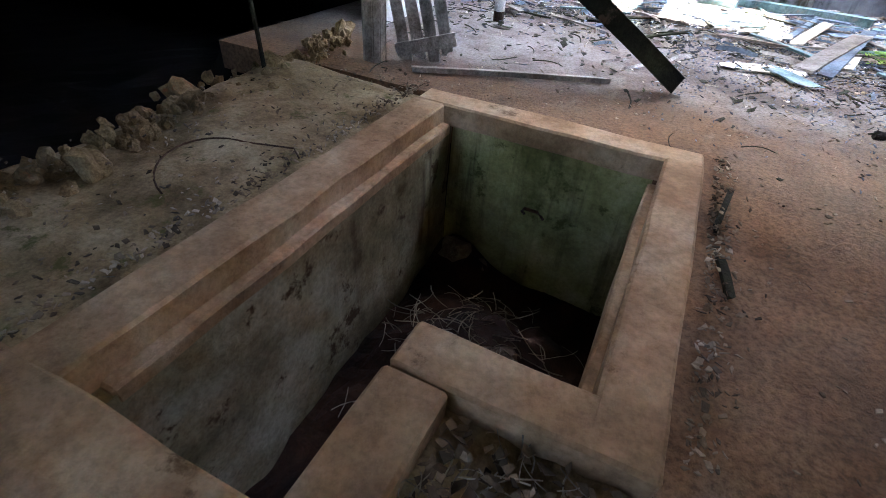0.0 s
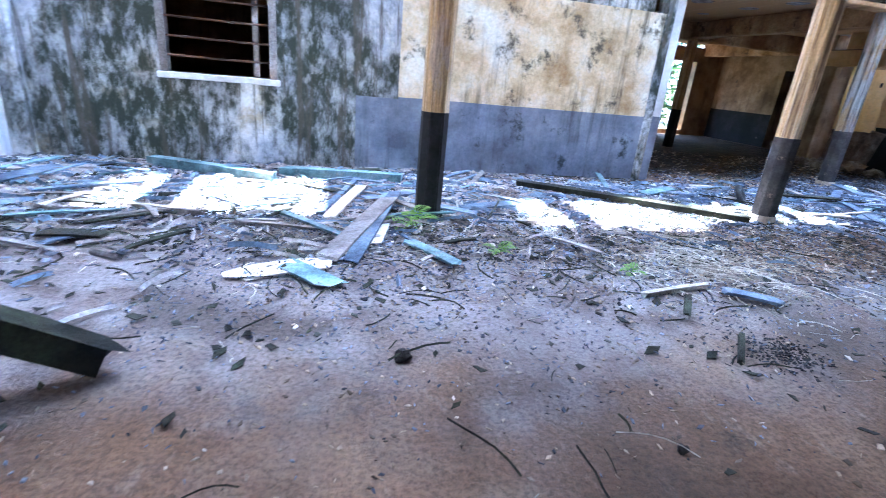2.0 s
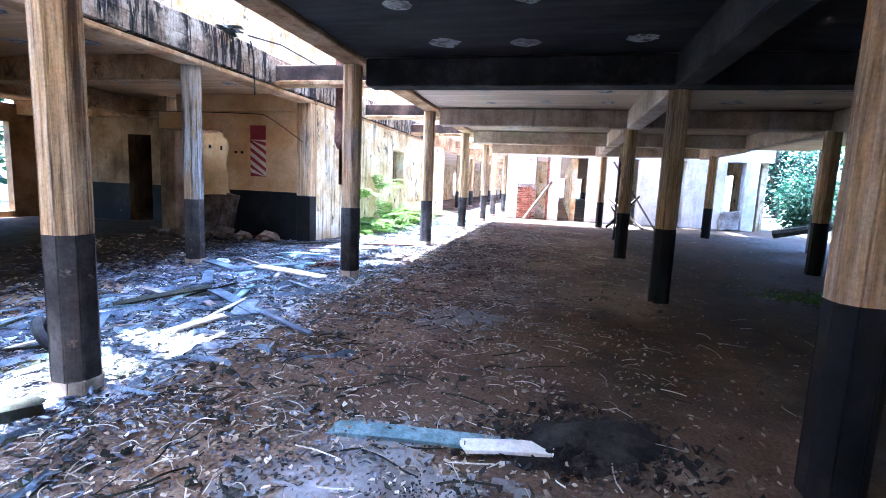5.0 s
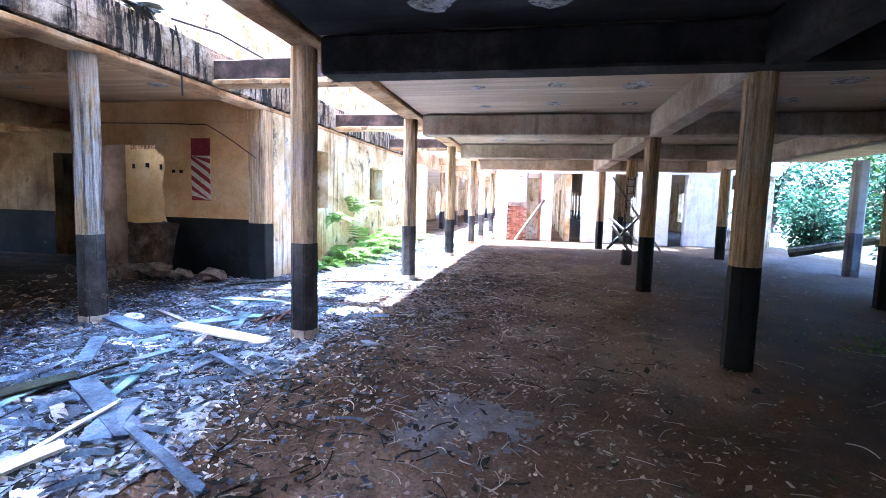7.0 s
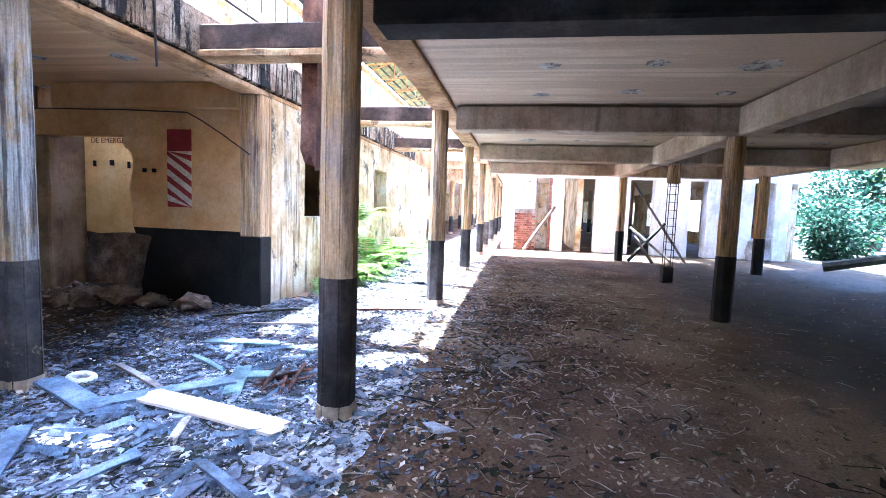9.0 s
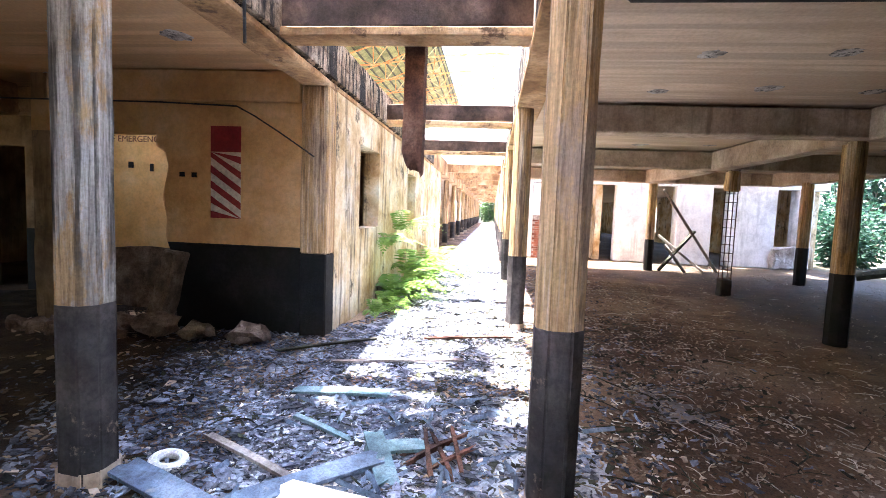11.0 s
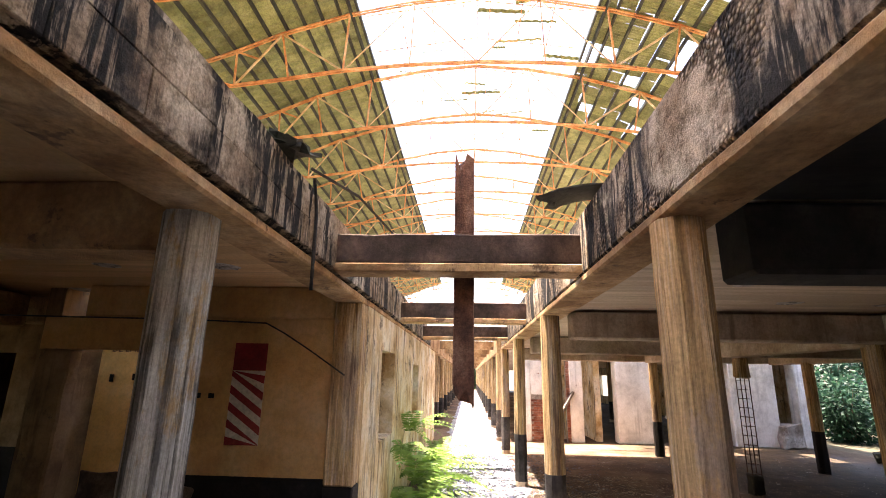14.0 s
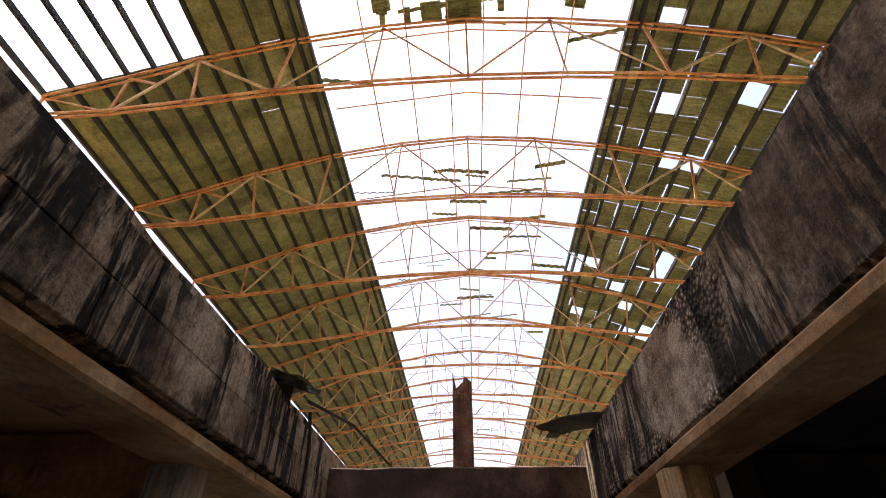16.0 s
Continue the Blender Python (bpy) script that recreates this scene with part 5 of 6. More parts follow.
for k in range(8):
    laid("splinter", rng.uniform(0.25, 0.5), 0.024, 0.018, 15.57 + rng.uniform(-0.15, 0.15), 9.91 + rng.uniform(-0.1, 0.1), -14 + rng.uniform(-40, 40), M["wood_red"], "splintered red-brown piece of rotten timber", "wood", 0.012 + 0.009 * k, 3, 0, "splintered timber pile", ragged=0.06)
laid("board", 0.95, 0.13, 0.018, 11.43, 7.28, -84, M["teal"], "mossy teal board lying on the hall floor", "board", 0.01)
laid("board", 0.42, 0.11, 0.018, 11.42, 6.85, -78, M["offwhite"], "pale board end beside the dirt pile", "board", 0.03)
laid("board", 0.34, 0.10, 0.02, 9.36, 7.47, -38, M["blue"], "dark blue board among dry stems", "board", 0.03)
laid("stick", 0.62, 0.035, 0.035, 8.9, 7.62, 12, M["straw"], "pale round stick lying by the weed", "stick", 0.01)
laid("stick", 0.35, 0.04, 0.03, 8.8, 7.4, 50, M["wood_dark"], "short dark stick on the floor", "stick", 0.01)
laid("stick", 0.36, 0.03, 0.025, 8.75, 6.92, 46, M["wood_dark"], "charred little stick on bare floor", "stick", 0.005)
laid("stick", 1.35, 0.035, 0.035, 4.72, 6.62, 27, M["wood_grey"], "weathered branch-like stick lying beyond the pit", "stick", 0.01)
laid("board", 0.5, 0.2, 0.015, 6.35, 8.05, 20, M["offwhite"], "torn whitish panel piece on the floor", "board", 0.01, ragged=0.1)
laid("board", 0.38, 0.16, 0.015, 6.5, 7.95, -50, M["teal"], "torn pale-green panel piece on the floor", "board", 0.02, ragged=0.1)
for x, y, turn in ((14.46, 10.68, 89), (12.2, 9.3, 3), (15.12, 10.48, 59)):
    laid("board", 0.6, 0.17, 0.015, x, y, turn, M["offwhite"], "pale loose panel lying flat in the strip", "board", 0.01, ragged=0.05)

# leaning timber, slatted shutter and post
lean = part("leaning_timber", rough_plank(1.92, 0.12, 0.12, 5, 0.02, 0.05), M["wood_dark"])
tagged(lean, "dark mossy timber leaning from the floor onto the shutter", "timber")
a, b = Vector((5.74, 7.0, 0.02)), Vector((4.26, 6.42, 1.06))
d = (b - a).normalized()
lean.matrix_basis = Matrix.Translation((a + b) / 2) @ d.to_track_quat("X", "Z").to_matrix().to_4x4()
post = part("post", shaft(0.0, 2.8, 0.145, 0.03, 12), M["wood_grey"])
tagged(post, "round-edged grey timber post at the edge of the dark bay", "post")
post.matrix_basis = Matrix.Translation((3.76, 6.40, 0.0))
sh = tagged(empty("shutter", 4.08, 6.62, 0), "grey slatted wooden shutter leaning on the post", "shutter")
mt = Matrix.Translation((4.08, 6.62, 0.0)) @ Euler((radians(-6), radians(-13), radians(28))).to_matrix().to_4x4()
for k in range(4):
    o = part("slat", rough_plank(1.06 + 0.05 * (k % 3), 0.082, 0.022, 60 + k, 0.006, 0.06), M["slat_wood"])
    o.parent = sh
    o.matrix_parent_inverse = sh.matrix_basis.inverted()
    o.matrix_basis = mt @ Matrix.Translation((-0.15 + 0.1 * k, 0.004 * (k % 2), 0.57)) @ Euler((0, radians(90), 0)).to_matrix().to_4x4() @ Euler((radians(90), 0, 0)).to_matrix().to_4x4()
for z in (0.12, 1.08):
    o = part("cleat", rough_plank(0.42, 0.09, 0.03, 80, 0, 0.02), M["slat_wood"])
    o.parent = sh
    o.matrix_parent_inverse = sh.matrix_basis.inverted()
    o.matrix_basis = mt @ Matrix.Translation((0, -0.05, z)) @ Euler((radians(90), 0, 0)).to_matrix().to_4x4()


def stone(size, seed):
    bm = bmesh.new()
    bmesh.ops.create_icosphere(bm, subdivisions=3 if size[0] > 0.3 else 2, radius=1)
    for v in bm.verts:
        k = 1 + 0.6 * noise.noise(v.co * 1.4 + Vector((seed, 0, 0))) + 0.3 * noise.noise(v.co * 4 + Vector((0, seed, 0)))
        v.co = Vector((v.co.x * size[0], v.co.y * size[1], v.co.z * size[2])) * k
    return bm


M["rubble"] = surface("mossy_rubble", (0.30, 0.205, 0.10), (0.13, 0.095, 0.045), (0.46, 0.34, 0.20), scale=3, bump=1.0, wear=(0.28, 0.11, 0.045), wear_at=(0.6, 0.68))
stones = [mesh_of("rubble_stone", stone((0.1, 0.085, 0.07), k * 3.1), M["rubble"]) for k in range(5)]
heap = tagged(empty("rubble_wall", 3.3, 5, 0), "broken rubble wall footing with mossy stones", "rubble")
r2 = random.Random(3)
for k in range(260):
    y = r2.uniform(2.6, 6.7)
    sc = r2.uniform(0.14, 0.5) * (2.2 if r2.random() < 0.06 else 1)
    piece("stone", stones[k % 5], heap, Matrix.Translation((3.36 + 0.14 * (5.9 - y) + r2.gauss(0, 0.08) + 0.05 * math.sin(y * 2.3), y, 0.0 + r2.uniform(0, 0.06))) @ Euler((r2.uniform(0, 6), r2.uniform(0, 6), r2.uniform(0, 6))).to_matrix().to_4x4() @ Matrix.Diagonal((sc, sc, sc, 1)))
st = part("stake", rough_plank(0.75, 0.022, 0.018, 4, 0.01, 0.02), M["wood_dark"])
tagged(st, "thin upright stick stuck in the rubble", "stick")
st.matrix_basis = Matrix.Translation((3.42, 5.62, 0.42)) @ Euler((0, radians(86), 0.3)).to_matrix().to_4x4()
M["fallen"] = surface("fallen_masonry", (0.16, 0.115, 0.08), (0.07, 0.05, 0.035), (0.27, 0.21, 0.155), scale=3, bump=1.0)
fallen = [mesh_of("fallen_stone", stone((0.1, 0.085, 0.06), k * 3.1 + 50), M["fallen"]) for k in range(5)]
# fallen plaster and masonry at the broken wall
for k in range(34):
    sc = r2.uniform(0.4, 1.6)
    ob = new("rubble_stone", fallen[k % 5])
    ob.matrix_basis = Matrix.Translation((r2.uniform(17.3, 18.2), r2.gauss(13.9, 0.45), 0.03 * sc)) @ Euler((r2.uniform(0, 6), r2.uniform(0, 6), r2.uniform(0, 6))).to_matrix().to_4x4() @ Matrix.Diagonal((sc, sc, sc, 1))
    tagged(ob, "lump of fallen masonry below the broken wall", "rubble", "masonry fallen from the broken wall")
for x, y, sc in ((17.5, 12.1, 2.2), (17.55, 12.7, 1.8), (17.6, 13.2, 2.4), (17.65, 13.7, 2.0)):
    ob = new("rubble_stone", fallen[int(y) % 5])
    ob.matrix_basis = Matrix.Translation((x, y, 0.06 * sc)) @ Matrix.Diagonal((sc, sc, sc * 0.8, 1))
    tagged(ob, "large lump of fallen masonry below the painted wall", "rubble", "masonry fallen from the broken wall")
stump = part("leaning_slab", worn_box(-0.14, 0.14, -0.08, 0.08, 0, 0.95, 0.12, 0.03, 0.02, 3), M["fallen"])
tagged(stump, "ragged masonry slab leaning at the torn wall edge", "rubble")
stump.matrix_basis = Matrix.Translation((17.74, 13.32, -0.02)) @ Euler((radians(12), radians(6), 0)).to_matrix().to_4x4()

for x, y, z, sc in ((4.80, 5.72, -0.86, 1.0), (4.95, 5.76, -0.98, 0.8), (5.42, 4.95, -0.78, 0.8)):
    ob = new("rubble_stone", fallen[int(x * 10) % 5])
    ob.matrix_basis = Matrix.Translation((x, y, z)) @ Matrix.Diagonal((sc, sc, sc, 1))
    tagged(ob, "mossy stone lying on the bottom of the pit", "rubble", "stones in the pit")
bm = bmesh.new()
tube(bm, [(4.10 - 0.17 * math.sin(k * 0.21) - 0.02 * k / 14, 4.56 - 0.20 * math.cos(k * 0.21) + 0.1 * k / 14, 0.05 + 0.05 * math.sin(k * 0.22)) for k in range(15)] + [(4.28, 4.92, 0.06), (4.36, 4.86, 0.06)], 0.0042, 6)
tagged(part("wire", bm, M["iron"]), "bent rusty wire lying on the soil", "wire")
laid("stick", 0.4, 0.025, 0.02, 6.12, 5.55, 82, M["wood_dark"], "dark splinter lying along the pit curb", "stick", 0.006)
laid("stick", 0.22, 0.03, 0.02, 6.14, 5.05, 100, M["wood_dark"], "short dark splinter beside the pit curb", "stick", 0.006)
scatter("curb_crumbs", 420, lambda r: (6.07 + abs(r.gauss(0, 0.05)), r.uniform(4.2, 6.1)), (0.004, 0.016), M["litter"], "dark crumbs gathered along the pit curb", curl=0.7, seed=33)
scatter("curb_crumbs_west", 420, lambda r: (4.36 - abs(r.gauss(0, 0.06)), r.uniform(3.4, 6.1)), (0.004, 0.016), M["litter"], "dark crumbs gathered on the soil edge of the pit", curl=0.7, seed=34, ground=lambda x, y: 0.02)

# dirt pile, dark clods
pile = part("dirt_mound", stone((0.36, 0.24, 0.05), 4.2), surface("black_earth", (0.03, 0.024, 0.02), (0.015, 0.012, 0.01), (0.06, 0.05, 0.04), scale=4, bump=1.0))
tagged(pile, "low heap of black earth on the hall floor", "dirt", kind="")
pile.matrix_basis = Matrix.Translation((11.62, 6.48, 0.015)) @ Euler((0, 0, radians(-60))).to_matrix().to_4x4()
black = pile.data.materials[0]
clods = [mesh_of("clod", stone((0.05, 0.045, 0.035), k * 2.7 + 20), black) for k in range(3)]
for k in range(26):
    sc = r2.uniform(0.2, 0.8)
    ob = new("clod", clods[k % 3])
    ob.matrix_basis = Matrix.Translation((r2.gauss(11.6, 0.22), r2.gauss(6.5, 0.28), 0.03 * sc + (0.03 if k % 2 else 0))) @ Euler((0, 0, k)).to_matrix().to_4x4() @ Matrix.Diagonal((sc, sc, sc, 1))
    tagged(ob, "black clod of earth by the dirt heap", "dirt", "clods round the dirt heap")
scatter("earth_crumbs", 900, lambda r: (r.gauss(11.62, 0.17), r.gauss(6.5, 0.26)), (0.008, 0.03), black, "crumbs of black earth round the low heap", curl=0.9, seed=31, ground=lambda x, y: 0.03 * math.exp(-((x - 11.62) ** 2 + (y - 6.5) ** 2) / 0.03))
for x, y, sc in ((6.95, 7.0, 0.8), (8.2, 5.4, 0.5), (9.9, 6.9, 0.4), (9.3, 6.5, 0.4), (8.5, 8.2, 0.6), (7.9, 6.3, 0.45)):
    ob = new("clod", clods[0])
    ob.matrix_basis = Matrix.Translation((x, y, 0.025 * sc)) @ Matrix.Diagonal((sc, sc, sc, 1))
    tagged(ob, "single black clod of earth on bare floor", "dirt")


# ---- small found things ----
def ring(name, x, y, z, big, small, material, label, category, tip=(0, 0, 0)):
    bm = bmesh.new()
    n, m = 28, 10
    vs = [[bm.verts.new(((big + small * math.cos(j * math.tau / m)) * math.cos(i * math.tau / n), (big + small * math.cos(j * math.tau / m)) * math.sin(i * math.tau / n), small * math.sin(j * math.tau / m))) for j in range(m)] for i in range(n)]
    for i in range(n):
        for j in range(m):
            bm.faces.new((vs[i][j], vs[(i + 1) % n][j], vs[(i + 1) % n][(j + 1) % m], vs[i][(j + 1) % m]))
    ob = part(name, bm, material)
    ob.matrix_basis = Matrix.Translation((x, y, z)) @ Euler([radians(v) for v in tip]).to_matrix().to_4x4()
    return tagged(ob, label, category)


ring("hose_ring", 11.78, 10.15, 0.12, 0.11, 0.035, M["rubber"], "dusty black rubber ring standing in the debris", "ring", (62, 0, 40))
ring("lid_ring", 15.24, 11.39, 0.035, 0.075, 0.028, M["porcelain"], "dirty white plastic ring lying on slate chips", "ring", (8, 0, 0))
bottle = tagged(empty("bottle", 4.05, 8.1, 0), "plastic bottle with a rust-red liquid standing on the floor", "bottle")
for nm, z0, z1, rs, mt in (("base", 0.0, 0.09, (0.05, 0.052), "iron"), ("body", 0.091, 0.22, (0.052, 0.046), "porcelain"), ("neck", 0.221, 0.30, (0.046, 0.016), "porcelain"), ("cap", 0.301, 0.325, (0.019, 0.019), "red")):
    bm = bmesh.new()
    tube(bm, [(4.05, 8.1, z0), (4.05, 8.1, (z0 + z1) / 2), (4.05, 8.1, z1)], [rs[0], (rs[0] + rs[1]) / 2, rs[1]], 14)
    part(nm, bm, M[mt], bottle)

# painted hazard panel on the side room wall
sign = tagged(empty("painted_sign", SX, 12.65, 1.8), "red hazard panel with diagonal stripes painted on the wall", "sign")
YS0, YS1, ZS0, ZS1, ZM = 12.47, 12.82, 1.28, 2.29, 2.01
part("field", boxes((SX - 0.006, SX - 0.002, YS0, YS1, ZS0, ZM - 0.002)), M["offwhite"], sign, "chalky white ground of the stripes")
part("top_block", boxes((SX - 0.007, SX - 0.002, YS0, YS1, ZM, ZS1)), M["red"], sign)
for k in range(-1, 6):
    bm = bmesh.new()
    z = ZS0 - 0.24 + 0.168 * k
    poly = [(YS1, z + 0.24), (YS1, z + 0.32), (YS0, z + 0.08), (YS0, z)]
    poly = [(y, min(max(q, ZS0), ZM - 0.002)) for y, q in poly]
    if max(q for _, q in poly) - min(q for _, q in poly) < 0.02:
        bm.free()
        continue
    vs = [bm.verts.new((SX - 0.010, y, q)) for y, q in poly]
    vs2 = [bm.verts.new((SX - 0.007, y, q)) for y, q in poly]
    bm.faces.new(vs)
    for i in range(4):
        bm.faces.new((vs[i], vs[(i + 1) % 4], vs2[(i + 1) % 4], vs2[i]))
    bmesh.ops.recalc_face_normals(bm, faces=bm.faces)
    part("stripe", bm, M["red"], sign)
cu = bpy.data.curves.new("lettering", "FONT")
cu.body, cu.size, cu.extrude, cu.align_x = "DE EMERGENCIA", 0.115, 0.002, "CENTER"
cu.materials.append(M["lettering"])
tx = new("lettering", cu)
tx.matrix_basis = Matrix.Translation((SX + 0.914, 14.43, 2.21)) @ Euler((radians(90), 0, radians(-90))).to_matrix().to_4x4()
tagged(tx, "brown painted capital letters on the ochre wall", "lettering")
# black patches on the wall stand in for the dark inside the holes
for y, z, w, h in ((14.21, 1.88, 0.04, 0.10), (14.5, 1.91, 0.06, 0.08), (14.8, 1.89, 0.04, 0.09)):
    structure("wall_hole", worn_box(SX + 0.90, SX + 0.92, y - w / 2, y + w / 2, z - h / 2, z + h / 2, 0.05, 0.008, 0), M["black"], "small black hole knocked in the ochre wall", "hole")
structure("wall_plaster_loss", worn_box(SX + 0.885, SX + 0.918, 13.0, 14.98, 0.0, 0.82, 0.07, 0.05, 0), M["fallen"], "bare masonry where plaster fell off the ochre wall", "wall")
# same black patches, in place of shaded holes, on the apricot wall
for y, z in ((13.02, 1.75), (13.16, 1.75)):
    structure("wall_hole", worn_box(SX - 0.006, SX, y - 0.03, y + 0.03, z - 0.025, z + 0.025, 0.03, 0.006, 0), M["black"], "small knocked-out hole in the apricot wall", "hole")
bm = bmesh.new()
tube(bm, [(SX - 0.045, 15.5, 2.55), (SX - 0.045, 13.4, 2.53), (SX - 0.045, 12.50, 2.50), (SX - 0.04, 12.3, 2.40), (SX - 0.03, 12.0, 2.22), (SX - 0.06, 11.62, 1.98)], 0.009)
tagged(part("wire", bm, M["rubber"]), "dark cable sagging across the apricot wall", "cable")
structure("wall_sign_head", worn_box(SX - 0.03, SX + 0.22, WALLY + 0.32, 14.54, 2.552, CEIL + 0.09, 0.4, 0.006, 0.015, 3), M["sign_wall"], "apricot-painted head beam over the broken wall", "beam")

# rotten timber hanging through the strip, scraps on the beams
hang = part("hanging_timber", rough_plank(2.05, 0.17, 0.12, 9, 0.02, 0.12), M["wood_red"])
hang.matrix_basis = Matrix.Translation((16.95, 10.40, 2.86)) @ Euler((0, radians(90), 0)).to_matrix().to_4x4() @ Euler((radians(3), 0, 0)).to_matrix().to_4x4()
tagged(hang, "rotten red-brown timber hanging upright from a cross beam", "timber")
scrap = part("metal_sheet", rough_plank(0.5, 0.3, 0.012, 15, 0.03, 0.06), M["purlin"])
scrap.matrix_basis = Matrix.Translation((16.4, 9.52, 3.33)) @ Euler((0.05, 0.03, 1.2)).to_matrix().to_4x4()
tagged(scrap, "bent dark metal sheet resting on the edge beam", "scrap")
for k, (x, dz, tz) in enumerate(((15.6, 3.33, 0.4), (15.72, 3.35, 0.9), (15.66, 3.38, -0.2))):
    o = part("roof_scrap", rough_plank(0.42, 0.16, 0.03, 30 + k, 0.04, 0.08), M["purlin"])
    o.matrix_basis = Matrix.Translation((x, WALLY + 0.06, dz)) @ Euler((0.1, -0.15 * k, tz)).to_matrix().to_4x4()
    tagged(o, "dark crumpled scrap lying on the edge beam", "scrap", "scraps on the edge beam")
for pts, lab in (([(16.05, WALLY - 0.01, 3.34), (16.1, WALLY - 0.03, 3.1), (16.12, WALLY - 0.03, 2.55)], "thin cable hanging down over the edge beam"),
                 ([(16.0, WALLY, 3.40), (16.6, WALLY - 0.2, 3.42), (17.4, WALLY - 0.4, 3.30), (18.3, WALLY - 0.3, 3.32)], "loose cable trailing along the edge beam"),
                 ([(10.2, 6.05, 2.81), (10.2, 6.05, 2.52), (10.23, 6.03, 2.42), (10.28, 6.0, 2.45)], "cut cable end hanging from the ceiling"),
                 ([(11.32, 9.06, 2.70), (11.36, 8.98, 2.5), (11.5, 8.95, 2.35), (11.6, 9.0, 2.5)], "loose cable hooked beside a column")):
    bm = bmesh.new()
    tube(bm, pts, 0.012)
    tagged(part("cable", bm, M["rubber"]), lab, "cable")
bm = boxes((10.15, 10.25, 6.0, 6.1, 2.6, 2.79))
tagged(part("ceiling_hook", bm, M["iron"]), "rusty hanger block under the sooty ceiling", "hanger")
broken = part("broken_beam", rough_plank(2.2, 0.22, 0.12, 77, 0.05, 0.2), M["wood_red"])
broken.matrix_basis = Matrix.Translation((12.2, 10.5, 3.36)) @ Euler((0.1, 0.03, 1.35)).to_matrix().to_4x4()
tagged(broken, "splintered timber resting across the edge beams", "timber")

# ---- far cross passage ----
BR = FX + 0.05
brickwall = tagged(empty("wall_brick", BR, 7.7, 0), "whitewashed brick wall with bare red courses and a dark doorway", "wall", kind="structure")
part("mortar_core", boxes((BR + 0.02, BR + 0.28, 7.62, 8.35, 0, 2.54), (BR + 0.02, BR + 0.28, 7.1, 7.2, 0, 2.54)), M["mortar"], brickwall)
bmk = bmesh.new()
box(bmk, -0.02, 0.04, -0.10, 0.10, -0.032, 0.032)
brick = mesh_of("brick", bmk, M["brick"])
for row in range(33):
    z = 0.04 + 0.076 * row
    for y in ((7.73, 7.95, 8.17) if row % 2 else (7.84, 8.06, 8.24)):
        if row > 16 and rng.random() < 0.8:
            continue
        piece("brick", brick, brickwall, Matrix.Translation((BR, y, z)) @ Euler((0, 0, rng.uniform(-0.04, 0.04))).to_matrix().to_4x4())
    piece("brick", brick, brickwall, Matrix.Translation((BR, 7.15, z)) @ Matrix.Diagonal((1, 0.5, 1, 1)))
structure("wall_brick_white", worn_box(BR - 0.025, BR + 0.018, 7.66, 8.35, 1.45, 2.52, 0.12, 0.012, 0), M["white_wall"], "whitewash left on the upper brickwork", "wall")
structure("door_dark", boxes((BR + 0.9, BR + 1.0, 7.05, 7.75, 0, 2.4)), M["stain_wall"], "dim plastered wall behind the doorway", "wall")
dg = bmesh.new()
bar(dg, (BR - 0.45, 8.0, 0.04), (BR - 0.06, 7.0, 1.55), 0.11, 0.07)
tagged(part("diagonal_timber", dg, M["wood_grey"]), "grey timber propped across the far doorway", "timber")
for (a, b), mt in ((((26.9, 5.0, 0.03), (27.3, 3.95, 1.15)), "wood_dark"), (((26.9, 3.8, 0.03), (27.4, 4.9, 1.0)), "wood_grey"), (((27.0, 3.4, 0.03), (27.2, 4.9, 2.3)), "wood_grey"), (((26.6, 4.4, 0.03), (27.0, 4.85, 0.75)), "wood_grey")):
    bm = bmesh.new()
    bar(bm, a, b, 0.09, 0.06)
    tagged(part("prop_timber", bm, M[mt]), "fallen timber propped crosswise in the passage", "timber", "crossed timbers in the passage")
RX, RY = 22.82, 5.10
stub = tagged(empty("stripped_column", RX, RY, 0), "broken concrete column stripped to its bars between two stubs", "column")
part("head", worn_box(RX - 0.11, RX + 0.11, RY - 0.11, RY + 0.11, 2.05, 2.44, 0.08, 0.03, 0.02, 3), M["yellow"], stub, "ochre head left under the beam")
part("foot", worn_box(RX - 0.11, RX + 0.11, RY - 0.11, RY + 0.11, 0, 0.34, 0.08, 0.03, 0.02, 5), M["grey_band"], stub, "dark broken foot")
lad = tagged(empty("rebar_cage", 22.82, 5.1, 0), "rusty reinforcement cage standing exposed at a stripped column", "rebar")
for dx, dy in ((-0.08, -0.08), (0.08, -0.08), (0.08, 0.08), (-0.08, 0.08)):
    bm = bmesh.new()
    tube(bm, [(22.82 + dx, 5.1 + dy, 0.02), (22.8 + dx, 5.11 + dy, 1.3), (22.82 + dx, 5.1 + dy, 2.45)], 0.010, 5)
    part("rod", bm, M["iron"], lad)
for k in range(13):
    bm = bmesh.new()
    z = 0.35 + 0.165 * k
    tube(bm, [(22.74, 5.02, z), (22.90, 5.02, z), (22.90, 5.18, z), (22.74, 5.18, z), (22.74, 5.02, z)], 0.006, 4)
    part("tie", bm, M["iron"], lad)
blk = part("concrete_block", worn_box(29.2, 29.8, 0.1, 0.75, -0.02, 0.7, 0.12, 0.10, 0.03, 4), M["mortar"])
tagged(blk, "broken pale concrete block at the overgrown side", "block")
bm = bmesh.new()
tube(bm, [(27.0, -0.2, 0.12), (26.2, -1.6, 0.55), (25.2, -3.4, 1.15)], [0.14, 0.12, 0.09], 8)
tagged(part("fallen_log", bm, M["wood_dark"]), "dark fallen tree trunk leaning into the bushes", "log")
tank = part("water_tank", worn_box(13.0, 13.9, 18.9, 19.8, 0, 1.05, 0.2, 0.01, 0.03, 4), M["mortar"])
tagged(tank, "grey concrete trough under the side room opening", "trough")

# ---- plants ----


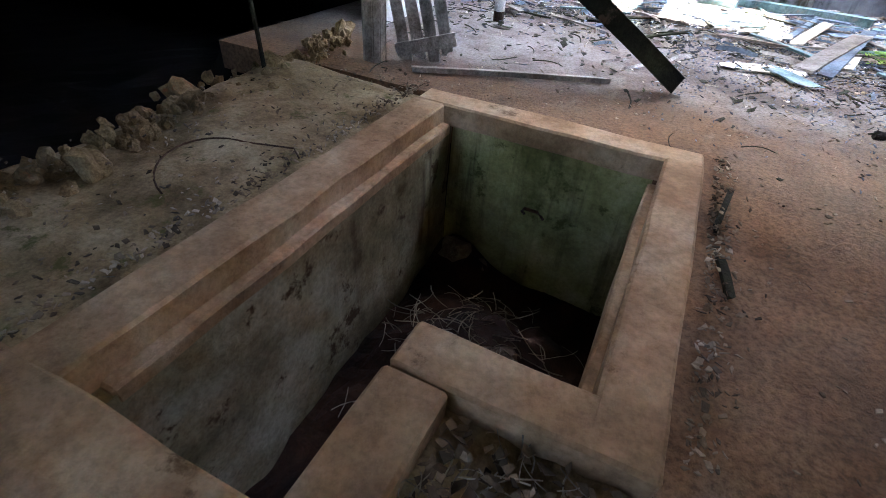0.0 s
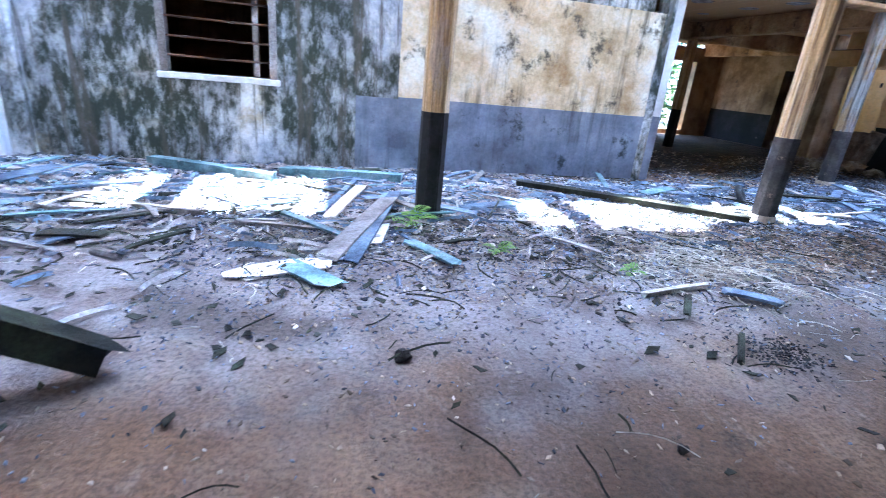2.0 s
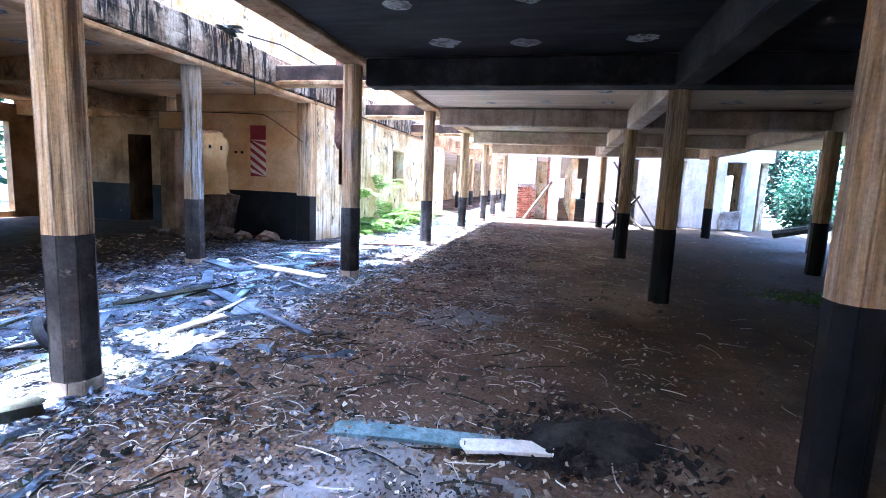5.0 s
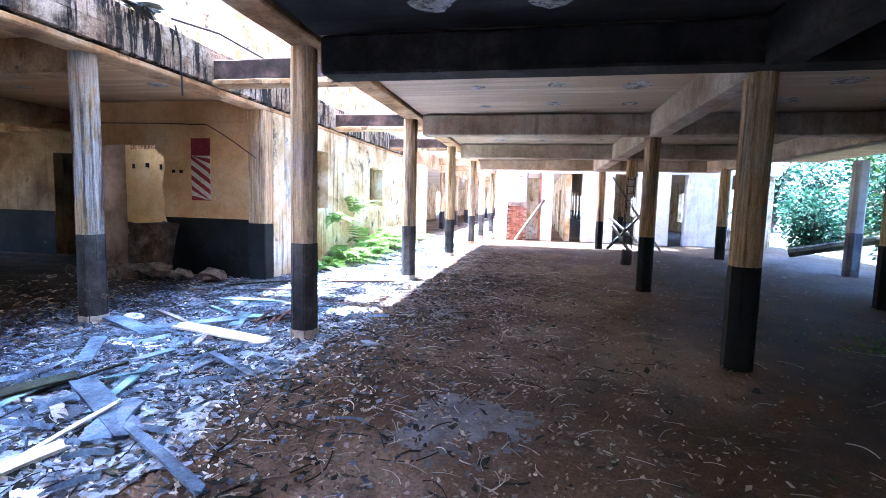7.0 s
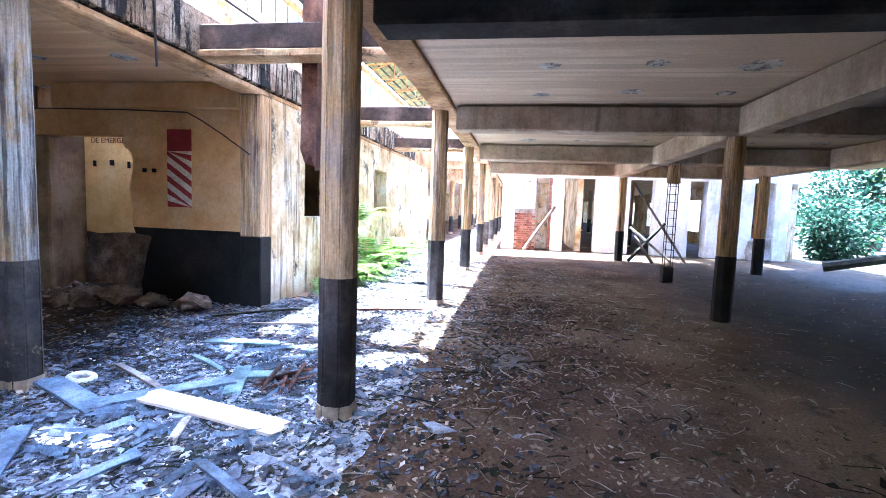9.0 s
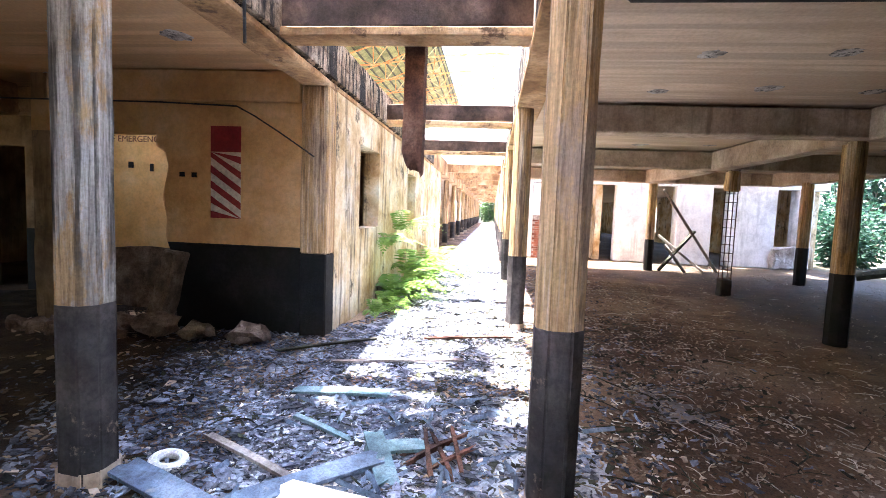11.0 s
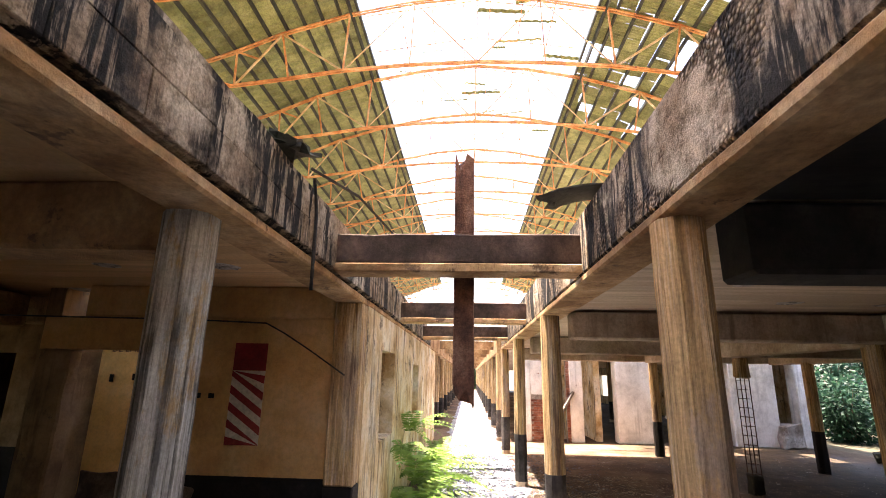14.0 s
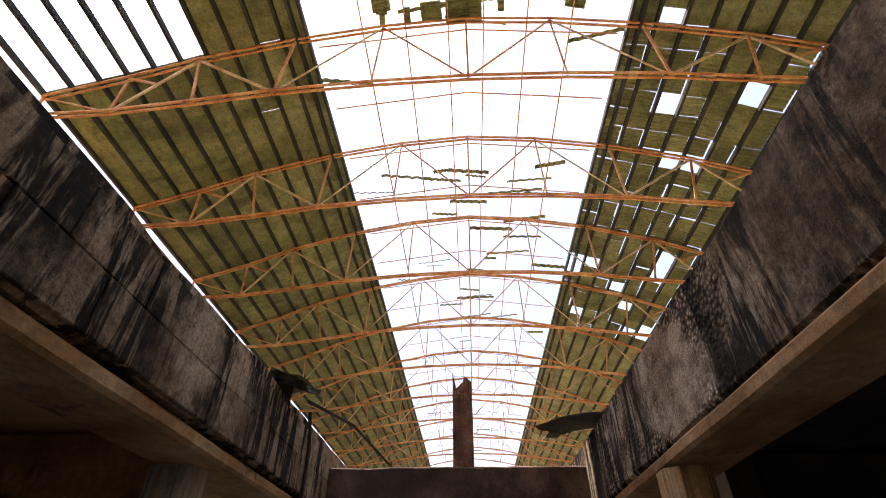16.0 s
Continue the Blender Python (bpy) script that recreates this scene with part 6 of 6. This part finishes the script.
def leaf(verts, faces, p, d, size, r):
    """One folded leaf of two triangles each side of its rib."""
    d = d.normalized()
    s = d.cross(Vector((r.uniform(-1, 1), r.uniform(-1, 1), r.uniform(0.2, 1)))).normalized()
    up = s.cross(d)
    n0 = len(verts)
    verts += [tuple(p), tuple(p + d * size * 0.5 + s * size * 0.28 + up * size * 0.05), tuple(p + d * size), tuple(p + d * size * 0.5 - s * size * 0.28 + up * size * 0.05)]
    faces += [(n0, n0 + 1, n0 + 2, n0 + 3)]


def bush(x, y, z, wide, high, leaves, size, material, label, seed, name="bush", trunk=0.04):
    r = random.Random(seed)
    top = tagged(empty(name, x, y, z), label, "tree" if name == "tree" else "bush", "greenery round the ruin")
    bm, verts, faces = bmesh.new(), [], []
    limbs = []
    for k in range(9):
        a = r.uniform(0, math.tau)
        rr, hh = wide * r.uniform(0.25, 0.95), high * r.uniform(0.45, 1.0)
        p0 = Vector((x + r.uniform(-0.1, 0.1), y + r.uniform(-0.1, 0.1), z - 0.1))
        p1 = Vector((x + rr * 0.35 * math.cos(a), y + rr * 0.35 * math.sin(a), z + hh * 0.55))
        p2 = Vector((x + rr * math.cos(a), y + rr * math.sin(a), z + hh))
        tube(bm, [p0, p1, p2], [trunk, trunk * 0.6, trunk * 0.2], 5)
        limbs.append((p0, p1, p2))
    part("stem", bm, M["bark"], top)
    for k in range(leaves):
        p0, p1, p2 = r.choice(limbs)
        t = r.uniform(0.15, 1.0)
        q = p0.lerp(p1, t * 2) if t < 0.5 else p1.lerp(p2, t * 2 - 1)
        off = Vector((r.gauss(0, 1), r.gauss(0, 1), r.gauss(0, 0.7)))
        q = q + off * wide * 0.2
        if q.z < z + 0.05:
            q.z = z + 0.05 + abs(r.gauss(0, 0.1))
        leaf(verts, faces, q, off + Vector((0, 0, -0.3)), size * r.uniform(0.6, 1.4), r)
    me = bpy.data.meshes.new("crown")
    me.from_pydata(verts, [], faces)
    me.materials.append(material)
    cr = new("crown", me)
    cr.parent = top
    cr.matrix_parent_inverse = top.matrix_basis.inverted()
    return top


spots = [(19.5, -3.2), (21.5, -2.6), (23.6, -3.4), (25.4, -4.2), (27.5, -3.6), (29.5, -4.4), (31.8, -3.2), (22.6, -5.4), (26.6, -6.2), (30.5, -6.8), (34.5, -4.5), (18.0, -5.0), (36.5, -6.5), (16.0, -3.6), (14.2, -3.0)]
for k, (x, y) in enumerate(spots):
    bush(x, y, -0.06, 1.5, 2.6 + 1.6 * (k % 3), 3000, 0.17, M["leaf"] if k % 4 == 1 else M["leaf_deep"], "dense green undergrowth crowding the open side", 100 + k)
for k, (x, y) in enumerate([(13.8, 22.3), (15.4, 21.8), (17.0, 22.4), (18.6, 21.9), (16.2, 24.0), (14.6, 24.5), (18.2, 24.6)]):
    bush(x, y, -0.06, 1.2, 3.0 + 0.8 * (k % 2), 1500, 0.15, M["leaf"], "sunlit green bushes outside the side room", 200 + k)
for k, (x, y) in enumerate([(24, -11), (32, -12), (40, -10), (18, -11), (47, -8), (13, 26), (16, 27), (19, 26.5), (22, 28)]):
    bush(x, y, -0.06, 3.2, 8.0, 2600, 0.34, M["leaf_deep"], "tall leafy tree behind the undergrowth", 300 + k, "tree", 0.14)
for k, (x, y) in enumerate([(91, 9.2), (92, 11.0), (90.5, 10.2), (93, 8.0), (93, 12.5)]):
    bush(x, y, -0.06, 1.8, 4.5, 1200, 0.3, M["leaf"], "green bush closing the far end of the strip", 400 + k)


def fern(x, y, z, fronds, length, seed, lean=(0, 0), label="bright green fern growing at the wall foot"):
    r = random.Random(seed)
    top = tagged(empty("fern", x, y, z), label, "fern", "ferns along the strip")
    verts, faces = [], []
    for k in range(fronds):
        a = r.uniform(0, math.tau)
        out = Vector((math.cos(a) + lean[0], math.sin(a) + lean[1], 0))
        L = length * r.uniform(0.6, 1.1)
        rise = r.uniform(0.5, 1.1)
        n = 13
        prev = None
        for i in range(n + 1):
            t = i / n
            p = Vector((x, y, z)) + out * (L * 0.75 * t) + Vector((0, 0, L * (rise * t - 0.75 * t * t)))
            if prev is not None:
                d = (p - prev).normalized()
                s = d.cross(Vector((0, 0, 1))).normalized()
                w = L * 0.19 * math.sin(math.pi * (0.12 + 0.86 * t)) + 0.01
                n0 = len(verts)
                rb = 0.004
                verts += [tuple(prev - s * rb), tuple(prev + s * rb), tuple(p + s * rb), tuple(p - s * rb)]
                faces.append((n0, n0 + 1, n0 + 2, n0 + 3))
                for sg in (-1, 1):
                    n0 = len(verts)
                    tip = prev + s * sg * w + d * w * 0.35 + Vector((0, 0, -0.15 * w))
                    wd = d * L * 0.028
                    midp = prev + (tip - prev) * 0.45
                    verts += [tuple(prev), tuple(midp + wd), tuple(tip), tuple(midp - wd)]
                    faces.append((n0, n0 + 1, n0 + 2, n0 + 3))
            prev = p
    me = bpy.data.meshes.new("fronds")
    me.from_pydata(verts, [], faces)
    me.materials.append(M["fern"])
    o = new("fronds", me)
    o.parent = top
    o.matrix_parent_inverse = top.matrix_basis.inverted()
    return top


fern(7.33, 9.12, 0.0, 12, 0.42, 1, (0, -0.3), "small bright fern at the foot of the dark column")
fern(7.9, 8.4, 0.0, 7, 0.22, 2, (0, 0), "tiny weed sprouting through the debris")
fern(8.79, 7.97, 0.0, 7, 0.17, 3, (0, 0), "green weed wilting among dry stems")
for k, (x, y, z, f, L) in enumerate([(19.9, 11.25, 0, 14, 0.6), (20.5, 11.2, 0, 16, 0.85), (21.0, 11.25, 0.1, 16, 1.05), (21.6, 11.15, 0, 18, 1.1), (22.2, 11.25, 0.3, 16, 1.2), (22.8, 11.1, 0, 16, 1.1), (23.6, 11.2, 0.3, 16, 1.2), (24.5, 11.1, 0, 14, 1.1), (25.8, 11.15, 0.2, 14, 1.1), (20.9, 11.3, 0.9, 12, 0.7), (22.0, 11.35, 1.1, 12, 0.8)]):
    fern(x - 0.6, y, z, f, L, 20 + k, (0, -0.55))
